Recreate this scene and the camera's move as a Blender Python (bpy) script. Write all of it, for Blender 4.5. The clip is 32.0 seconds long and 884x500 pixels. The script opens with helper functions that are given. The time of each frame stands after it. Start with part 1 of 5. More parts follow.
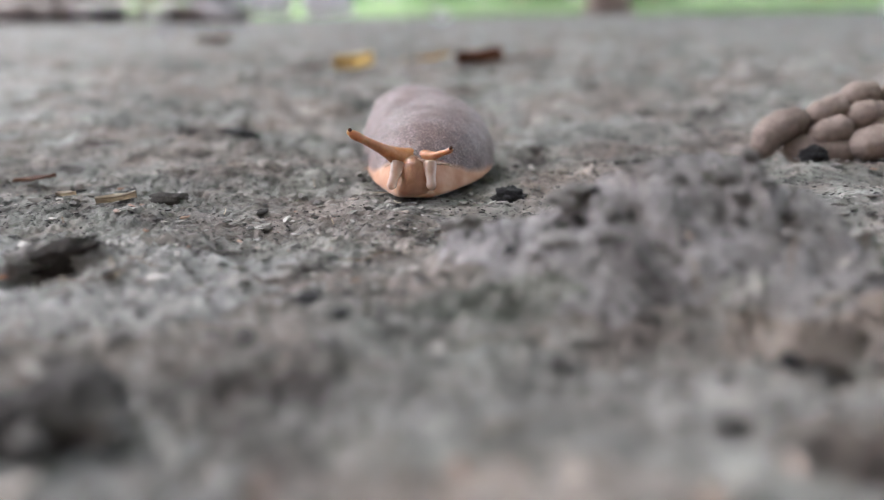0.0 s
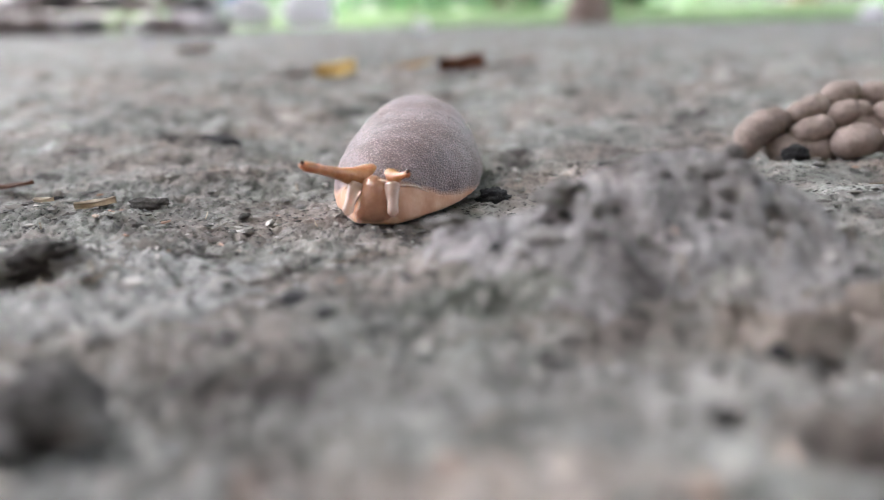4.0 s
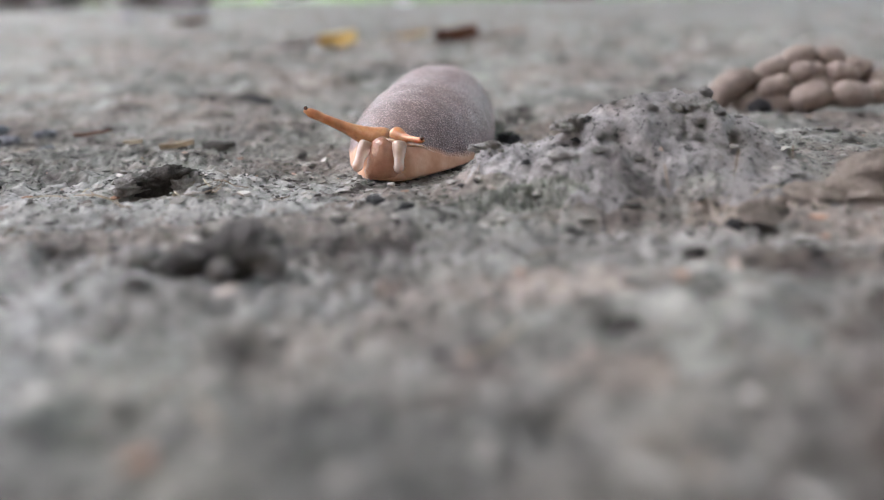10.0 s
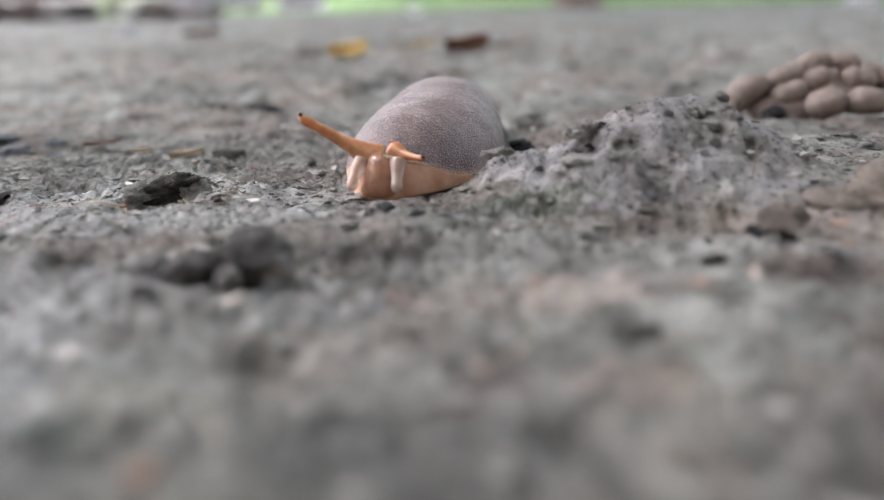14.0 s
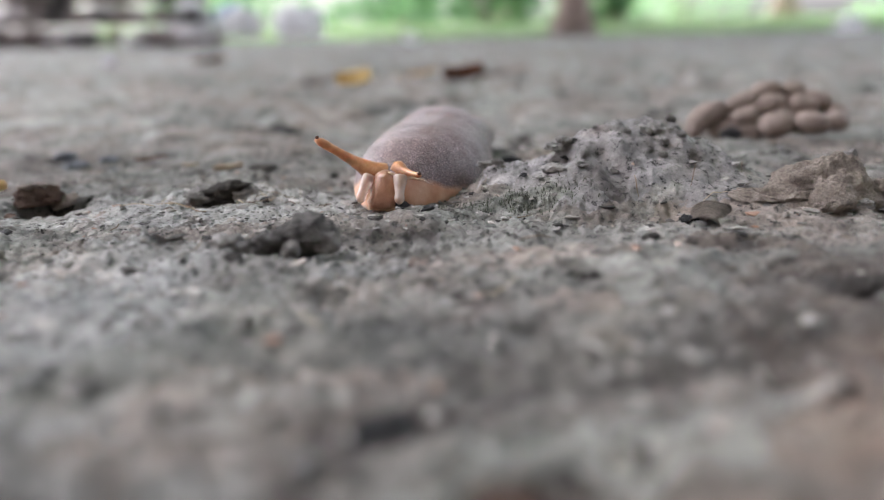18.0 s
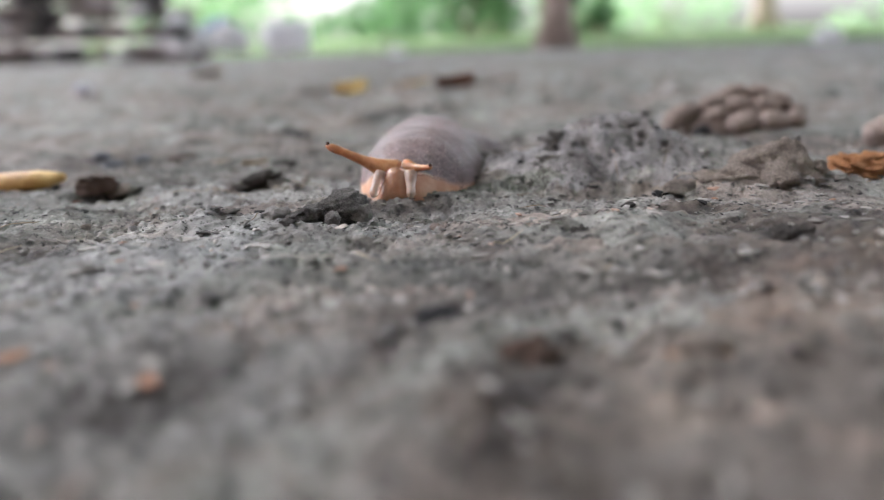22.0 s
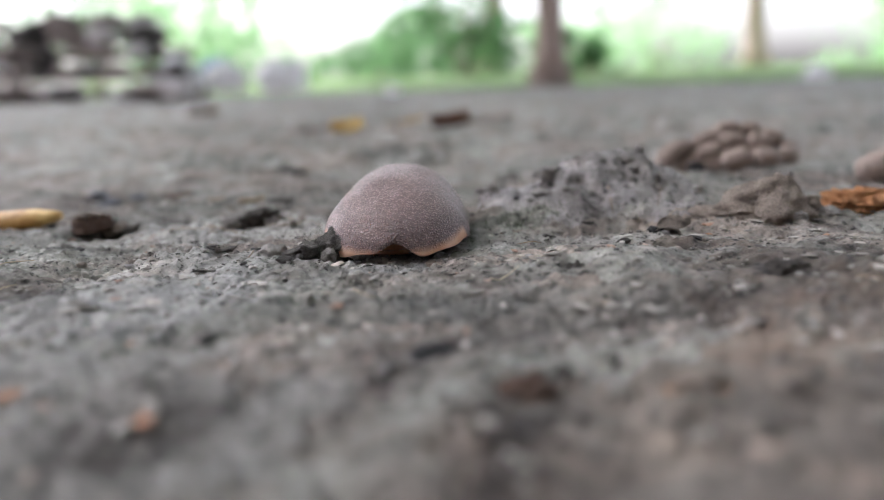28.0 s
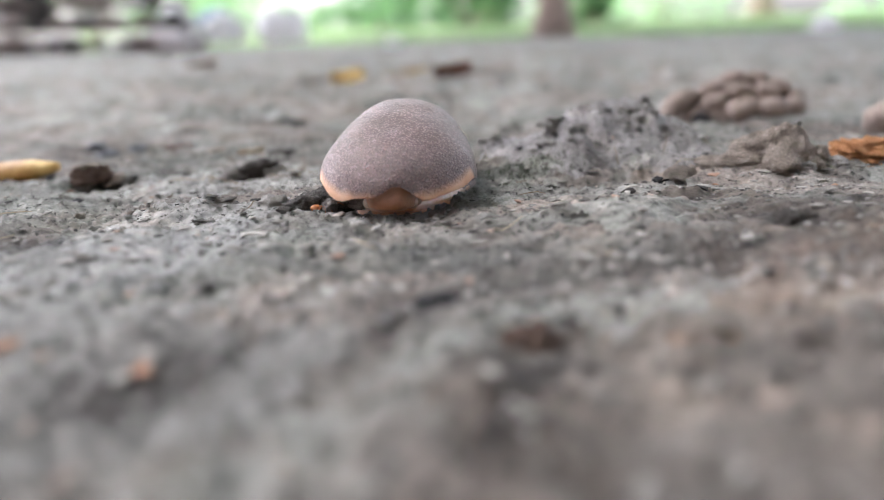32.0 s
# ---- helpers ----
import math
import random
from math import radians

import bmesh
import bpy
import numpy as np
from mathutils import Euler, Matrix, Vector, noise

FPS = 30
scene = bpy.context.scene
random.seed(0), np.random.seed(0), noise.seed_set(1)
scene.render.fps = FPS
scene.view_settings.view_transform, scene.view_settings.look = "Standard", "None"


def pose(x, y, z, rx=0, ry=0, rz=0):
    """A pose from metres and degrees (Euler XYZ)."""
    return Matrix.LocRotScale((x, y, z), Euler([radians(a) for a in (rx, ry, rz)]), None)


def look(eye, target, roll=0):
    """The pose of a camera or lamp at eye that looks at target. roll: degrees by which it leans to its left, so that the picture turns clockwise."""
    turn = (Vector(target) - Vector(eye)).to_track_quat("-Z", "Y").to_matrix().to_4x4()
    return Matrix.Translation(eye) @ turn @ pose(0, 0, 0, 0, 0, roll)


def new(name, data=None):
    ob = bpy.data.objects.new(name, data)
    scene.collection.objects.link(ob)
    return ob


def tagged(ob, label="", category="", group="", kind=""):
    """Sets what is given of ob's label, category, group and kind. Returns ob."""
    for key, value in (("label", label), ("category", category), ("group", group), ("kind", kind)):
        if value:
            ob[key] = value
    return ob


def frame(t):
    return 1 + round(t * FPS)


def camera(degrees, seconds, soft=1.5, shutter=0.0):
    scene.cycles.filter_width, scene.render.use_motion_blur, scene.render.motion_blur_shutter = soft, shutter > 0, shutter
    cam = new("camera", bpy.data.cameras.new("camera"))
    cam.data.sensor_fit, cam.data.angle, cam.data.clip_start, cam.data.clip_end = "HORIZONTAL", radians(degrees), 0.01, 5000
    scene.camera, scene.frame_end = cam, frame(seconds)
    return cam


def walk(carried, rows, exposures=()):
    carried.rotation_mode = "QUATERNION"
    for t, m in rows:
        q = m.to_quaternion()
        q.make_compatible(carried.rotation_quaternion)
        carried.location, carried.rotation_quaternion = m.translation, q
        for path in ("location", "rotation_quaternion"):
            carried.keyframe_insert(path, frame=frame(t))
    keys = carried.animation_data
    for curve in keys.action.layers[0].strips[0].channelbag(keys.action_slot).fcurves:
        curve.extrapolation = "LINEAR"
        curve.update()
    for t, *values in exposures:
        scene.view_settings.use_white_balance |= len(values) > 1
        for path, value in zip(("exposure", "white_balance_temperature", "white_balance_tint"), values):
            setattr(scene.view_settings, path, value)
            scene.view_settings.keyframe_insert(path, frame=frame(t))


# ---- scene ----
# camera: seconds, eye in metres, yaw, pitch and roll in degrees
cam = camera(57.9, 32.0, 1.0, 0.5)
PATH = [
    (0.0, 0.00086, 0.00039, 0.02297, 1.465, -17.338, -0.847),
    (0.5, 0.00101, 0.00085, 0.02234, 0.942, -17.153, -1.094),
    (1.0, 0.00082, 0.00131, 0.02197, 0.625, -17.148, -1.191),
    (1.5, 0.00070, 0.00060, 0.02212, 0.373, -16.789, -1.176),
    (2.0, 0.00071, 0.00046, 0.02214, 0.298, -16.533, -1.204),
    (2.5, 0.00078, 0.00057, 0.02208, 0.255, -16.301, -1.225),
    (3.0, 0.00071, 0.00063, 0.02201, 0.226, -16.354, -1.187),
    (3.5, 0.00075, 0.00073, 0.02195, 0.263, -16.515, -1.231),
    (5.5, 0.00067, 0.00101, 0.02168, 0.239, -17.221, -1.160),
    (6.0, 0.00063, 0.00109, 0.02162, 0.248, -17.496, -1.143),
    (6.5, 0.00064, 0.00168, 0.02146, 0.225, -17.772, -1.123),
    (7.0, 0.00067, 0.00137, 0.02155, 0.266, -17.841, -1.144),
    (7.5, -0.00579, -0.00518, 0.02655, 0.154, -17.990, -0.714),
    (8.0, -0.00399, -0.01567, 0.02701, -0.532, -18.272, -0.537),
    (8.5, -0.00450, -0.02622, 0.02499, -1.515, -18.975, -0.501),
    (9.0, -0.00560, -0.02231, 0.02281, -1.459, -18.613, -0.543),
    (9.5, -0.00591, -0.02105, 0.02185, -1.290, -18.559, -0.811),
    (10.0, -0.00600, -0.02080, 0.02183, -1.198, -18.430, -1.022),
    (10.5, -0.00598, -0.02101, 0.02176, -1.059, -18.254, -1.199),
    (11.0, -0.00604, -0.02123, 0.02188, -0.971, -18.029, -1.271),
    (11.5, -0.00621, -0.02097, 0.02179, -0.866, -17.913, -1.314),
    (12.0, -0.00612, -0.02072, 0.02166, -0.700, -17.658, -1.346),
    (12.5, -0.00613, -0.02099, 0.02171, -0.632, -17.569, -1.373),
    (13.0, -0.00613, -0.02115, 0.02186, -0.649, -17.324, -1.269),
    (13.5, -0.00627, -0.02038, 0.02147, -0.558, -17.567, -1.300),
    (14.0, -0.00615, -0.01956, 0.02122, -0.451, -17.709, -1.306),
    (14.5, -0.00620, -0.02036, 0.02147, -0.416, -17.667, -1.346),
    (15.0, -0.00731, -0.02891, 0.02339, -0.530, -17.613, -1.409),
    (15.5, -0.00701, -0.04169, 0.02506, -0.659, -17.863, -1.439),
    (17.5, -0.00741, -0.04105, 0.02334, -0.753, -16.288, -1.276),
    (18.0, -0.00751, -0.04084, 0.02319, -0.774, -15.903, -1.271),
    (18.5, -0.00753, -0.04001, 0.02291, -0.697, -15.650, -1.263),
    (19.0, -0.00754, -0.04046, 0.02295, -0.688, -15.553, -1.271),
    (19.5, -0.00753, -0.04038, 0.02285, -0.677, -15.399, -1.272),
    (20.0, -0.01144, -0.05610, 0.02479, -1.038, -15.720, -1.337),
    (20.5, -0.01115, -0.05870, 0.02315, -1.229, -15.758, -1.338),
    (21.0, -0.01121, -0.05958, 0.02329, -1.532, -15.624, -1.383),
    (21.5, -0.01131, -0.05946, 0.02293, -1.721, -15.307, -1.446),
    (22.0, -0.01134, -0.05870, 0.02266, -1.769, -15.003, -1.638),
    (22.5, -0.01131, -0.05783, 0.02235, -1.761, -15.037, -1.832),
    (23.0, -0.01139, -0.05807, 0.02249, -1.859, -14.710, -1.839),
    (23.5, -0.01140, -0.05846, 0.02259, -1.912, -13.928, -1.819),
    (24.0, -0.01137, -0.05853, 0.02266, -1.950, -13.413, -1.881),
    (24.5, -0.01138, -0.05851, 0.02263, -1.992, -13.041, -1.857),
    (25.0, -0.01138, -0.05847, 0.02262, -2.007, -13.015, -1.879),
    (25.5, -0.01139, -0.05853, 0.02266, -2.036, -12.870, -1.865),
    (27.5, -0.01142, -0.05866, 0.02262, -2.166, -12.493, -1.728),
    (28.0, -0.01138, -0.05881, 0.02270, -2.154, -12.391, -1.802),
    (28.5, -0.01136, -0.05846, 0.02252, -2.166, -12.614, -1.813),
    (29.0, -0.01138, -0.05826, 0.02237, -2.139, -13.129, -1.831),
    (29.5, -0.01137, -0.05817, 0.02229, -2.126, -13.324, -1.830),
    (30.0, -0.01141, -0.05795, 0.02214, -2.119, -13.982, -1.826),
    (30.5, -0.01140, -0.05753, 0.02193, -2.020, -14.907, -1.875),
    (31.0, -0.01142, -0.05754, 0.02192, -1.980, -15.402, -1.860),
    (31.5, -0.01142, -0.05763, 0.02203, -1.949, -15.538, -1.884),
    (32.0, -0.01144, -0.05783, 0.02208, -1.924, -15.697, -1.874),
]

# seconds, stops, white balance: the phone brightens and darkens its picture
EXPOSURES = [(t, e + 0.70, 6130, 16) for t, e in ((0.0, 0.5), (1.0, 0.5), (2.0, 0.58), (6.0, 0.8), (8.0, 0.74), (9.0, 0.86), (10.0, 0.62), (11.0, 0.54), (12.5, 0.52), (14.5, 0.56), (15.5, 0.5), (19.0, 0.48), (20.5, 0.45), (22.0, 0.36), (24.0, 0.4), (25.5, 0.42), (28.0, 0.33), (29.0, 0.48), (30.0, 0.6), (31.0, 0.73), (32.0, 0.78))]


def aimed(x, y, z, yaw, pitch, roll):
    return Matrix.Translation((x, y, z)) @ pose(0, 0, 0, 0, 0, yaw) @ pose(0, 0, 0, 90 + pitch, 0, 0) @ pose(0, 0, 0, 0, 0, roll)


walk(cam, [(t, aimed(*row)) for t, *row in PATH], EXPOSURES)
# a wide phone aperture, focused a hand's width away
cam.data.dof.use_dof = True
cam.data.dof.focus_distance = 0.097
cam.data.dof.aperture_fstop = 14

# ---- world and light: bright overcast sky over a shaded yard ----
world = bpy.data.worlds.new("sky")
scene.world = world
world.use_nodes = True
wn = world.node_tree.nodes
sky = wn.new("ShaderNodeTexSky")
sky.sky_type = "NISHITA"
sky.sun_disc = False
sky.sun_elevation = radians(52)
sky.sun_rotation = radians(-50)
sky.dust_density = 4.0
wn["Background"].inputs["Strength"].default_value = 0.3
haze = wn.new("ShaderNodeHueSaturation")
haze.inputs["Saturation"].default_value = 0.35
world.node_tree.links.new(sky.outputs[0], haze.inputs["Color"])
world.node_tree.links.new(haze.outputs[0], wn["Background"].inputs["Color"])
sun = new("sun", bpy.data.lights.new("sun", "SUN"))
sun.data.energy, sun.data.angle, sun.data.color = 3.2, radians(14), (1.0, 0.97, 0.93)
sun.matrix_world = look((-2.65, 2.6, 5), (0, 0, 0))


# ---- materials ----
class Mat:
    """A node material with a few short helpers."""

    def __init__(self, name, rough=0.8, metal=0.0):
        self.m = bpy.data.materials.new(name)
        self.m.use_nodes = True
        self.t = self.m.node_tree
        self.b = self.t.nodes["Principled BSDF"]
        self.b.inputs["Roughness"].default_value = rough
        self.b.inputs["Metallic"].default_value = metal
        self.co = self.t.nodes.new("ShaderNodeTexCoord").outputs["Object"]

    def link(self, a, b):
        self.t.links.new(a, b)

    def noise(self, scale, detail=4.0, rough=0.6, co=None):
        n = self.t.nodes.new("ShaderNodeTexNoise")
        n.inputs["Scale"].default_value, n.inputs["Detail"].default_value = scale, detail
        n.inputs["Roughness"].default_value = rough
        self.link(co or self.co, n.inputs["Vector"])
        return n.outputs["Fac"]

    def cells(self, scale, feature="F1"):
        n = self.t.nodes.new("ShaderNodeTexVoronoi")
        n.feature = feature
        n.inputs["Scale"].default_value = scale
        self.link(self.co, n.inputs["Vector"])
        return n.outputs["Distance"]

    def ramp(self, fac, *stops):
        n = self.t.nodes.new("ShaderNodeValToRGB")
        while len(n.color_ramp.elements) < len(stops):
            n.color_ramp.elements.new(0.5)
        for e, (p, c) in zip(n.color_ramp.elements, stops):
            e.position, e.color = p, (*c, 1) if isinstance(c, tuple) else (c, c, c, 1)
        self.link(fac, n.inputs["Fac"])
        return n.outputs["Color"]

    def mix(self, fac, a, b, mode="MIX"):
        n = self.t.nodes.new("ShaderNodeMix")
        n.data_type, n.blend_type = "RGBA", mode
        for socket, value in ((n.inputs[0], fac), (n.inputs[6], a), (n.inputs[7], b)):
            if isinstance(value, (int, float)):
                socket.default_value = value
            elif isinstance(value, tuple):
                socket.default_value = (*value, 1)
            else:
                self.link(value, socket)
        return n.outputs[2]

    def math(self, op, a, b):
        n = self.t.nodes.new("ShaderNodeMath")
        n.operation = op
        for socket, value in ((n.inputs[0], a), (n.inputs[1], b)):
            if isinstance(value, (int, float)):
                socket.default_value = value
            else:
                self.link(value, socket)
        return n.outputs[0]

    def colour(self, c):
        self.link(c, self.b.inputs["Base Color"])
        return self

    def rough(self, c):
        self.link(c, self.b.inputs["Roughness"])
        return self

    def bump(self, height, distance, strength=1.0):
        n = self.t.nodes.new("ShaderNodeBump")
        n.inputs["Strength"].default_value, n.inputs["Distance"].default_value = strength, distance
        self.link(height, n.inputs["Height"])
        self.link(n.outputs[0], self.b.inputs["Normal"])
        return self

    def skin(self, weight, scale, radius):
        self.b.inputs["Subsurface Weight"].default_value = weight
        self.b.inputs["Subsurface Scale"].default_value = scale
        self.b.inputs["Subsurface Radius"].default_value = radius
        return self


def speckled(name, dark, mid, light, size, rough=0.85, grain=0.0004):
    """Earthy stuff: patches at `size` metres, grain far finer."""
    m = Mat(name, rough)
    m.b.inputs["Specular IOR Level"].default_value = 0.3
    patches = m.noise(1 / size, 5)
    grains = m.noise(14 / size, 3)
    c = m.ramp(m.mix(0.4, patches, grains), (0.3, dark), (0.5, mid), (0.68, light))
    m.colour(c).bump(m.noise(9 / size, 5, 0.75), grain * 2)
    return m


soil = Mat("grey soil with a film of algae", 0.7)
patch = soil.noise(34, 5, 0.7)
brown = soil.ramp(soil.noise(120, 6, 0.72), (0.3, (0.11, 0.09, 0.077)), (0.44, (0.225, 0.192, 0.17)), (0.56, (0.34, 0.295, 0.265)), (0.7, (0.52, 0.465, 0.43)))
green = soil.ramp(soil.noise(140, 6, 0.72), (0.3, (0.1, 0.103, 0.092)), (0.44, (0.212, 0.214, 0.195)), (0.56, (0.325, 0.326, 0.3)), (0.7, (0.5, 0.495, 0.465)))
base = soil.mix(soil.ramp(patch, (0.43, 0.0), (0.56, 1.0)), brown, green)
where = soil.t.nodes.new("ShaderNodeSeparateXYZ")
soil.link(soil.co, where.inputs[0])


def tone_patch(x, y, rx, ry, ragged):
    """A blotch of another ground colour: 1 inside, 0 outside, with a ragged rim."""
    u = soil.math("DIVIDE", soil.math("SUBTRACT", where.outputs["X"], x), rx)
    v = soil.math("DIVIDE", soil.math("SUBTRACT", where.outputs["Y"], y), ry)
    d = soil.math("ADD", soil.math("MULTIPLY", u, u), soil.math("MULTIPLY", v, v))
    return soil.ramp(soil.math("ADD", d, soil.math("MULTIPLY", soil.noise(ragged, 4), 1.2)), (0.95, 1.0), (1.4, 0.0))


# ground tone region by region: centre, radii, colour
for sx, sy, srx, sry, tint in ((0.0, 0.009, 0.032, 0.013, (0.25, 0.235, 0.212)), (0.034, 0.004, 0.036, 0.03, (0.18, 0.148, 0.126)), (0.009, -0.02, 0.03, 0.022, (0.165, 0.138, 0.118)), (0.0036, 0.0300, 0.0125, 0.0066, (0.46, 0.392, 0.348)), (0.0265, 0.052, 0.012, 0.006, (0.36, 0.3, 0.255)), (0.024, 0.004, 0.012, 0.006, (0.27, 0.205, 0.165)),
                               (-0.012, 0.0335, 0.008, 0.004, (0.34, 0.26, 0.22)), (-0.002, -0.02, 0.016, 0.006, (0.26, 0.218, 0.185)), (0.006, -0.0125, 0.004, 0.002, (0.42, 0.26, 0.16)),
                               (-0.038, 0.018, 0.024, 0.022, (0.38, 0.38, 0.37)), (-0.06, 0.07, 0.02, 0.03, (0.36, 0.36, 0.335)), (0.032, 0.006, 0.016, 0.014, (0.2, 0.16, 0.13)), (0.014, -0.006, 0.012, 0.008, (0.25, 0.2, 0.165)), (0.012, -0.02, 0.012, 0.008, (0.2, 0.17, 0.145)), (0.012, 0.064, 0.018, 0.017, (0.4, 0.382, 0.38)), (0.027, 0.064, 0.014, 0.017, (0.35, 0.333, 0.33)), (0.0225, 0.0675, 0.0075, 0.005, (0.27, 0.257, 0.257)), (0.003, 0.065, 0.007, 0.006, (0.46, 0.44, 0.445)), (-0.034, 0.066, 0.034, 0.022, (0.52, 0.518, 0.5)), (-0.028, 0.034, 0.03, 0.014, (0.46, 0.456, 0.44)), (0.008, 0.041, 0.03, 0.009, (0.4, 0.385, 0.362)), (-0.04, -0.012, 0.034, 0.022, (0.38, 0.372, 0.356)), (0.003, 0.0562, 0.011, 0.0035, (0.27, 0.278, 0.245)), (0.004, 0.017, 0.006, 0.004, (0.33, 0.28, 0.245)), (-0.013, 0.004, 0.009, 0.004, (0.32, 0.265, 0.23)), (-0.014, 0.010, 0.022, 0.009, (0.19, 0.187, 0.17)), (0.024, 0.035, 0.013, 0.008, (0.25, 0.21, 0.18)), (0.026, 0.023, 0.013, 0.009, (0.2, 0.166, 0.142))):
    tinted = soil.mix(1.0, soil.ramp(soil.noise(260, 5, 0.7), (0.3, 0.58), (0.7, 1.14)), tint, "MULTIPLY")
    base = soil.mix(soil.math("MULTIPLY", tone_patch(sx, sy, srx, sry, 170), 0.9), base, tinted)
grit = soil.ramp(soil.noise(900, 4, 0.75), (0.34, 0.1), (0.44, 0.85), (0.6, 1.1), (0.76, 1.5))
base = soil.mix(1.0, base, grit, "MULTIPLY")
base = soil.mix(1.0, base, soil.ramp(soil.noise(13, 4, 0.6), (0.32, 0.72), (0.5, 1.0), (0.7, 1.1)), "MULTIPLY")
base = soil.mix(1.0, base, soil.ramp(soil.noise(48, 3, 0.6), (0.35, (0.7, 0.67, 0.65)), (0.5, (1.0, 1.0, 1.0)), (0.66, (1.18, 1.15, 1.12))), "MULTIPLY")
blots = soil.noise(105, 3, 0.55)
base = soil.mix(1.0, base, soil.ramp(blots, (0.32, (0.25, 0.22, 0.21)), (0.42, (0.95, 0.95, 0.95)), (0.62, (1.0, 1.0, 1.0)), (0.72, (1.25, 1.17, 1.13))), "MULTIPLY")
edge = soil.math("ADD", where.outputs["Y"], soil.math("MULTIPLY", soil.noise(2.5, 3), 0.9))
meadow = soil.ramp(soil.noise(1.2, 4), (0.35, (0.2, 0.34, 0.12)), (0.65, (0.42, 0.55, 0.28)))
turf = soil.ramp(soil.math("SUBTRACT", edge, 3.75), (0.0, 0.0), (0.4, 1.0))
soil.colour(soil.mix(turf, base, meadow))
soil.rough(soil.ramp(soil.noise(220, 4), (0.35, 0.6), (0.65, 0.92)))
soil.bump(soil.mix(0.45, soil.noise(800, 6, 0.8), soil.noise(3000, 4, 0.75)), 0.0012)

stoneclay = speckled("dark grey clay", (0.09, 0.083, 0.078), (0.26, 0.243, 0.23), (0.42, 0.4, 0.375), 0.005)
rockclay = speckled("dark grey angular clay", (0.035, 0.032, 0.03), (0.15, 0.14, 0.132), (0.34, 0.322, 0.307), 0.003, 0.8, 0.0006)
clay = speckled("grey crumbly clay", (0.11, 0.102, 0.096), (0.31, 0.294, 0.28), (0.47, 0.45, 0.425), 0.006)
# these two also colour lumps that stand in for shade in dents
darkclay = speckled("dark clay, also shade in dents", (0.02, 0.018, 0.017), (0.07, 0.062, 0.056), (0.16, 0.145, 0.13), 0.004)
charcoal = speckled("black gritty humus, also dent shade", (0.008, 0.008, 0.009), (0.025, 0.024, 0.026), (0.07, 0.068, 0.07), 0.002, 0.55)
slate = speckled("bluish grey stone", (0.05, 0.055, 0.068), (0.13, 0.14, 0.165), (0.27, 0.285, 0.32), 0.004, 0.5)
tanclay = speckled("tan earth", (0.11, 0.09, 0.076), (0.3, 0.25, 0.212), (0.48, 0.41, 0.355), 0.005, 0.85, 0.0006)
redclay = speckled("reddish brown earth", (0.05, 0.03, 0.023), (0.125, 0.08, 0.06), (0.24, 0.165, 0.13), 0.004)
rust = speckled("rust orange brick crumb", (0.25, 0.1, 0.04), (0.55, 0.265, 0.12), (0.7, 0.42, 0.23), 0.003, 0.9)
castmat = speckled("smooth brown worm earth", (0.16, 0.122, 0.102), (0.26, 0.205, 0.177), (0.34, 0.28, 0.247), 0.012, 0.7, 0.0003)

crumbs = Mat("soil crumbs", 0.85)
crumbs.b.inputs["Specular IOR Level"].default_value = 0.3
geo = crumbs.t.nodes.new("ShaderNodeNewGeometry")
crumbs.colour(crumbs.ramp(geo.outputs["Random Per Island"], (0.0, (0.02, 0.018, 0.017)), (0.3, (0.14, 0.13, 0.118)), (0.7, (0.29, 0.272, 0.25)), (0.93, (0.44, 0.415, 0.385)), (1.0, (0.3, 0.16, 0.1))))
crumbs.bump(crumbs.noise(2500, 3), 0.0003)

flakes = Mat("flakes of soil crust", 0.75)
fgeo = flakes.t.nodes.new("ShaderNodeNewGeometry")
flakes.colour(flakes.mix(1.0, flakes.ramp(fgeo.outputs["Random Per Island"], (0.0, (0.02, 0.018, 0.016)), (0.35, (0.07, 0.063, 0.056)), (0.55, (0.19, 0.181, 0.166)), (0.95, (0.27, 0.26, 0.244)), (1.0, (0.34, 0.328, 0.31))), flakes.ramp(flakes.noise(1500, 3), (0.3, 0.6), (0.7, 1.3)), "MULTIPLY"))
flakes.bump(flakes.noise(2500, 3), 0.0003)

straw = Mat("dry straw fibre", 0.6)
sgeo = straw.t.nodes.new("ShaderNodeNewGeometry")
straw.colour(straw.ramp(sgeo.outputs["Random Per Island"], (0.0, (0.1, 0.06, 0.035)), (0.5, (0.25, 0.18, 0.11)), (1.0, (0.5, 0.42, 0.3))))

FLESH = ((0.3, (0.47, 0.23, 0.13)), (0.55, (0.6, 0.36, 0.24)), (0.75, (0.66, 0.46, 0.35)))


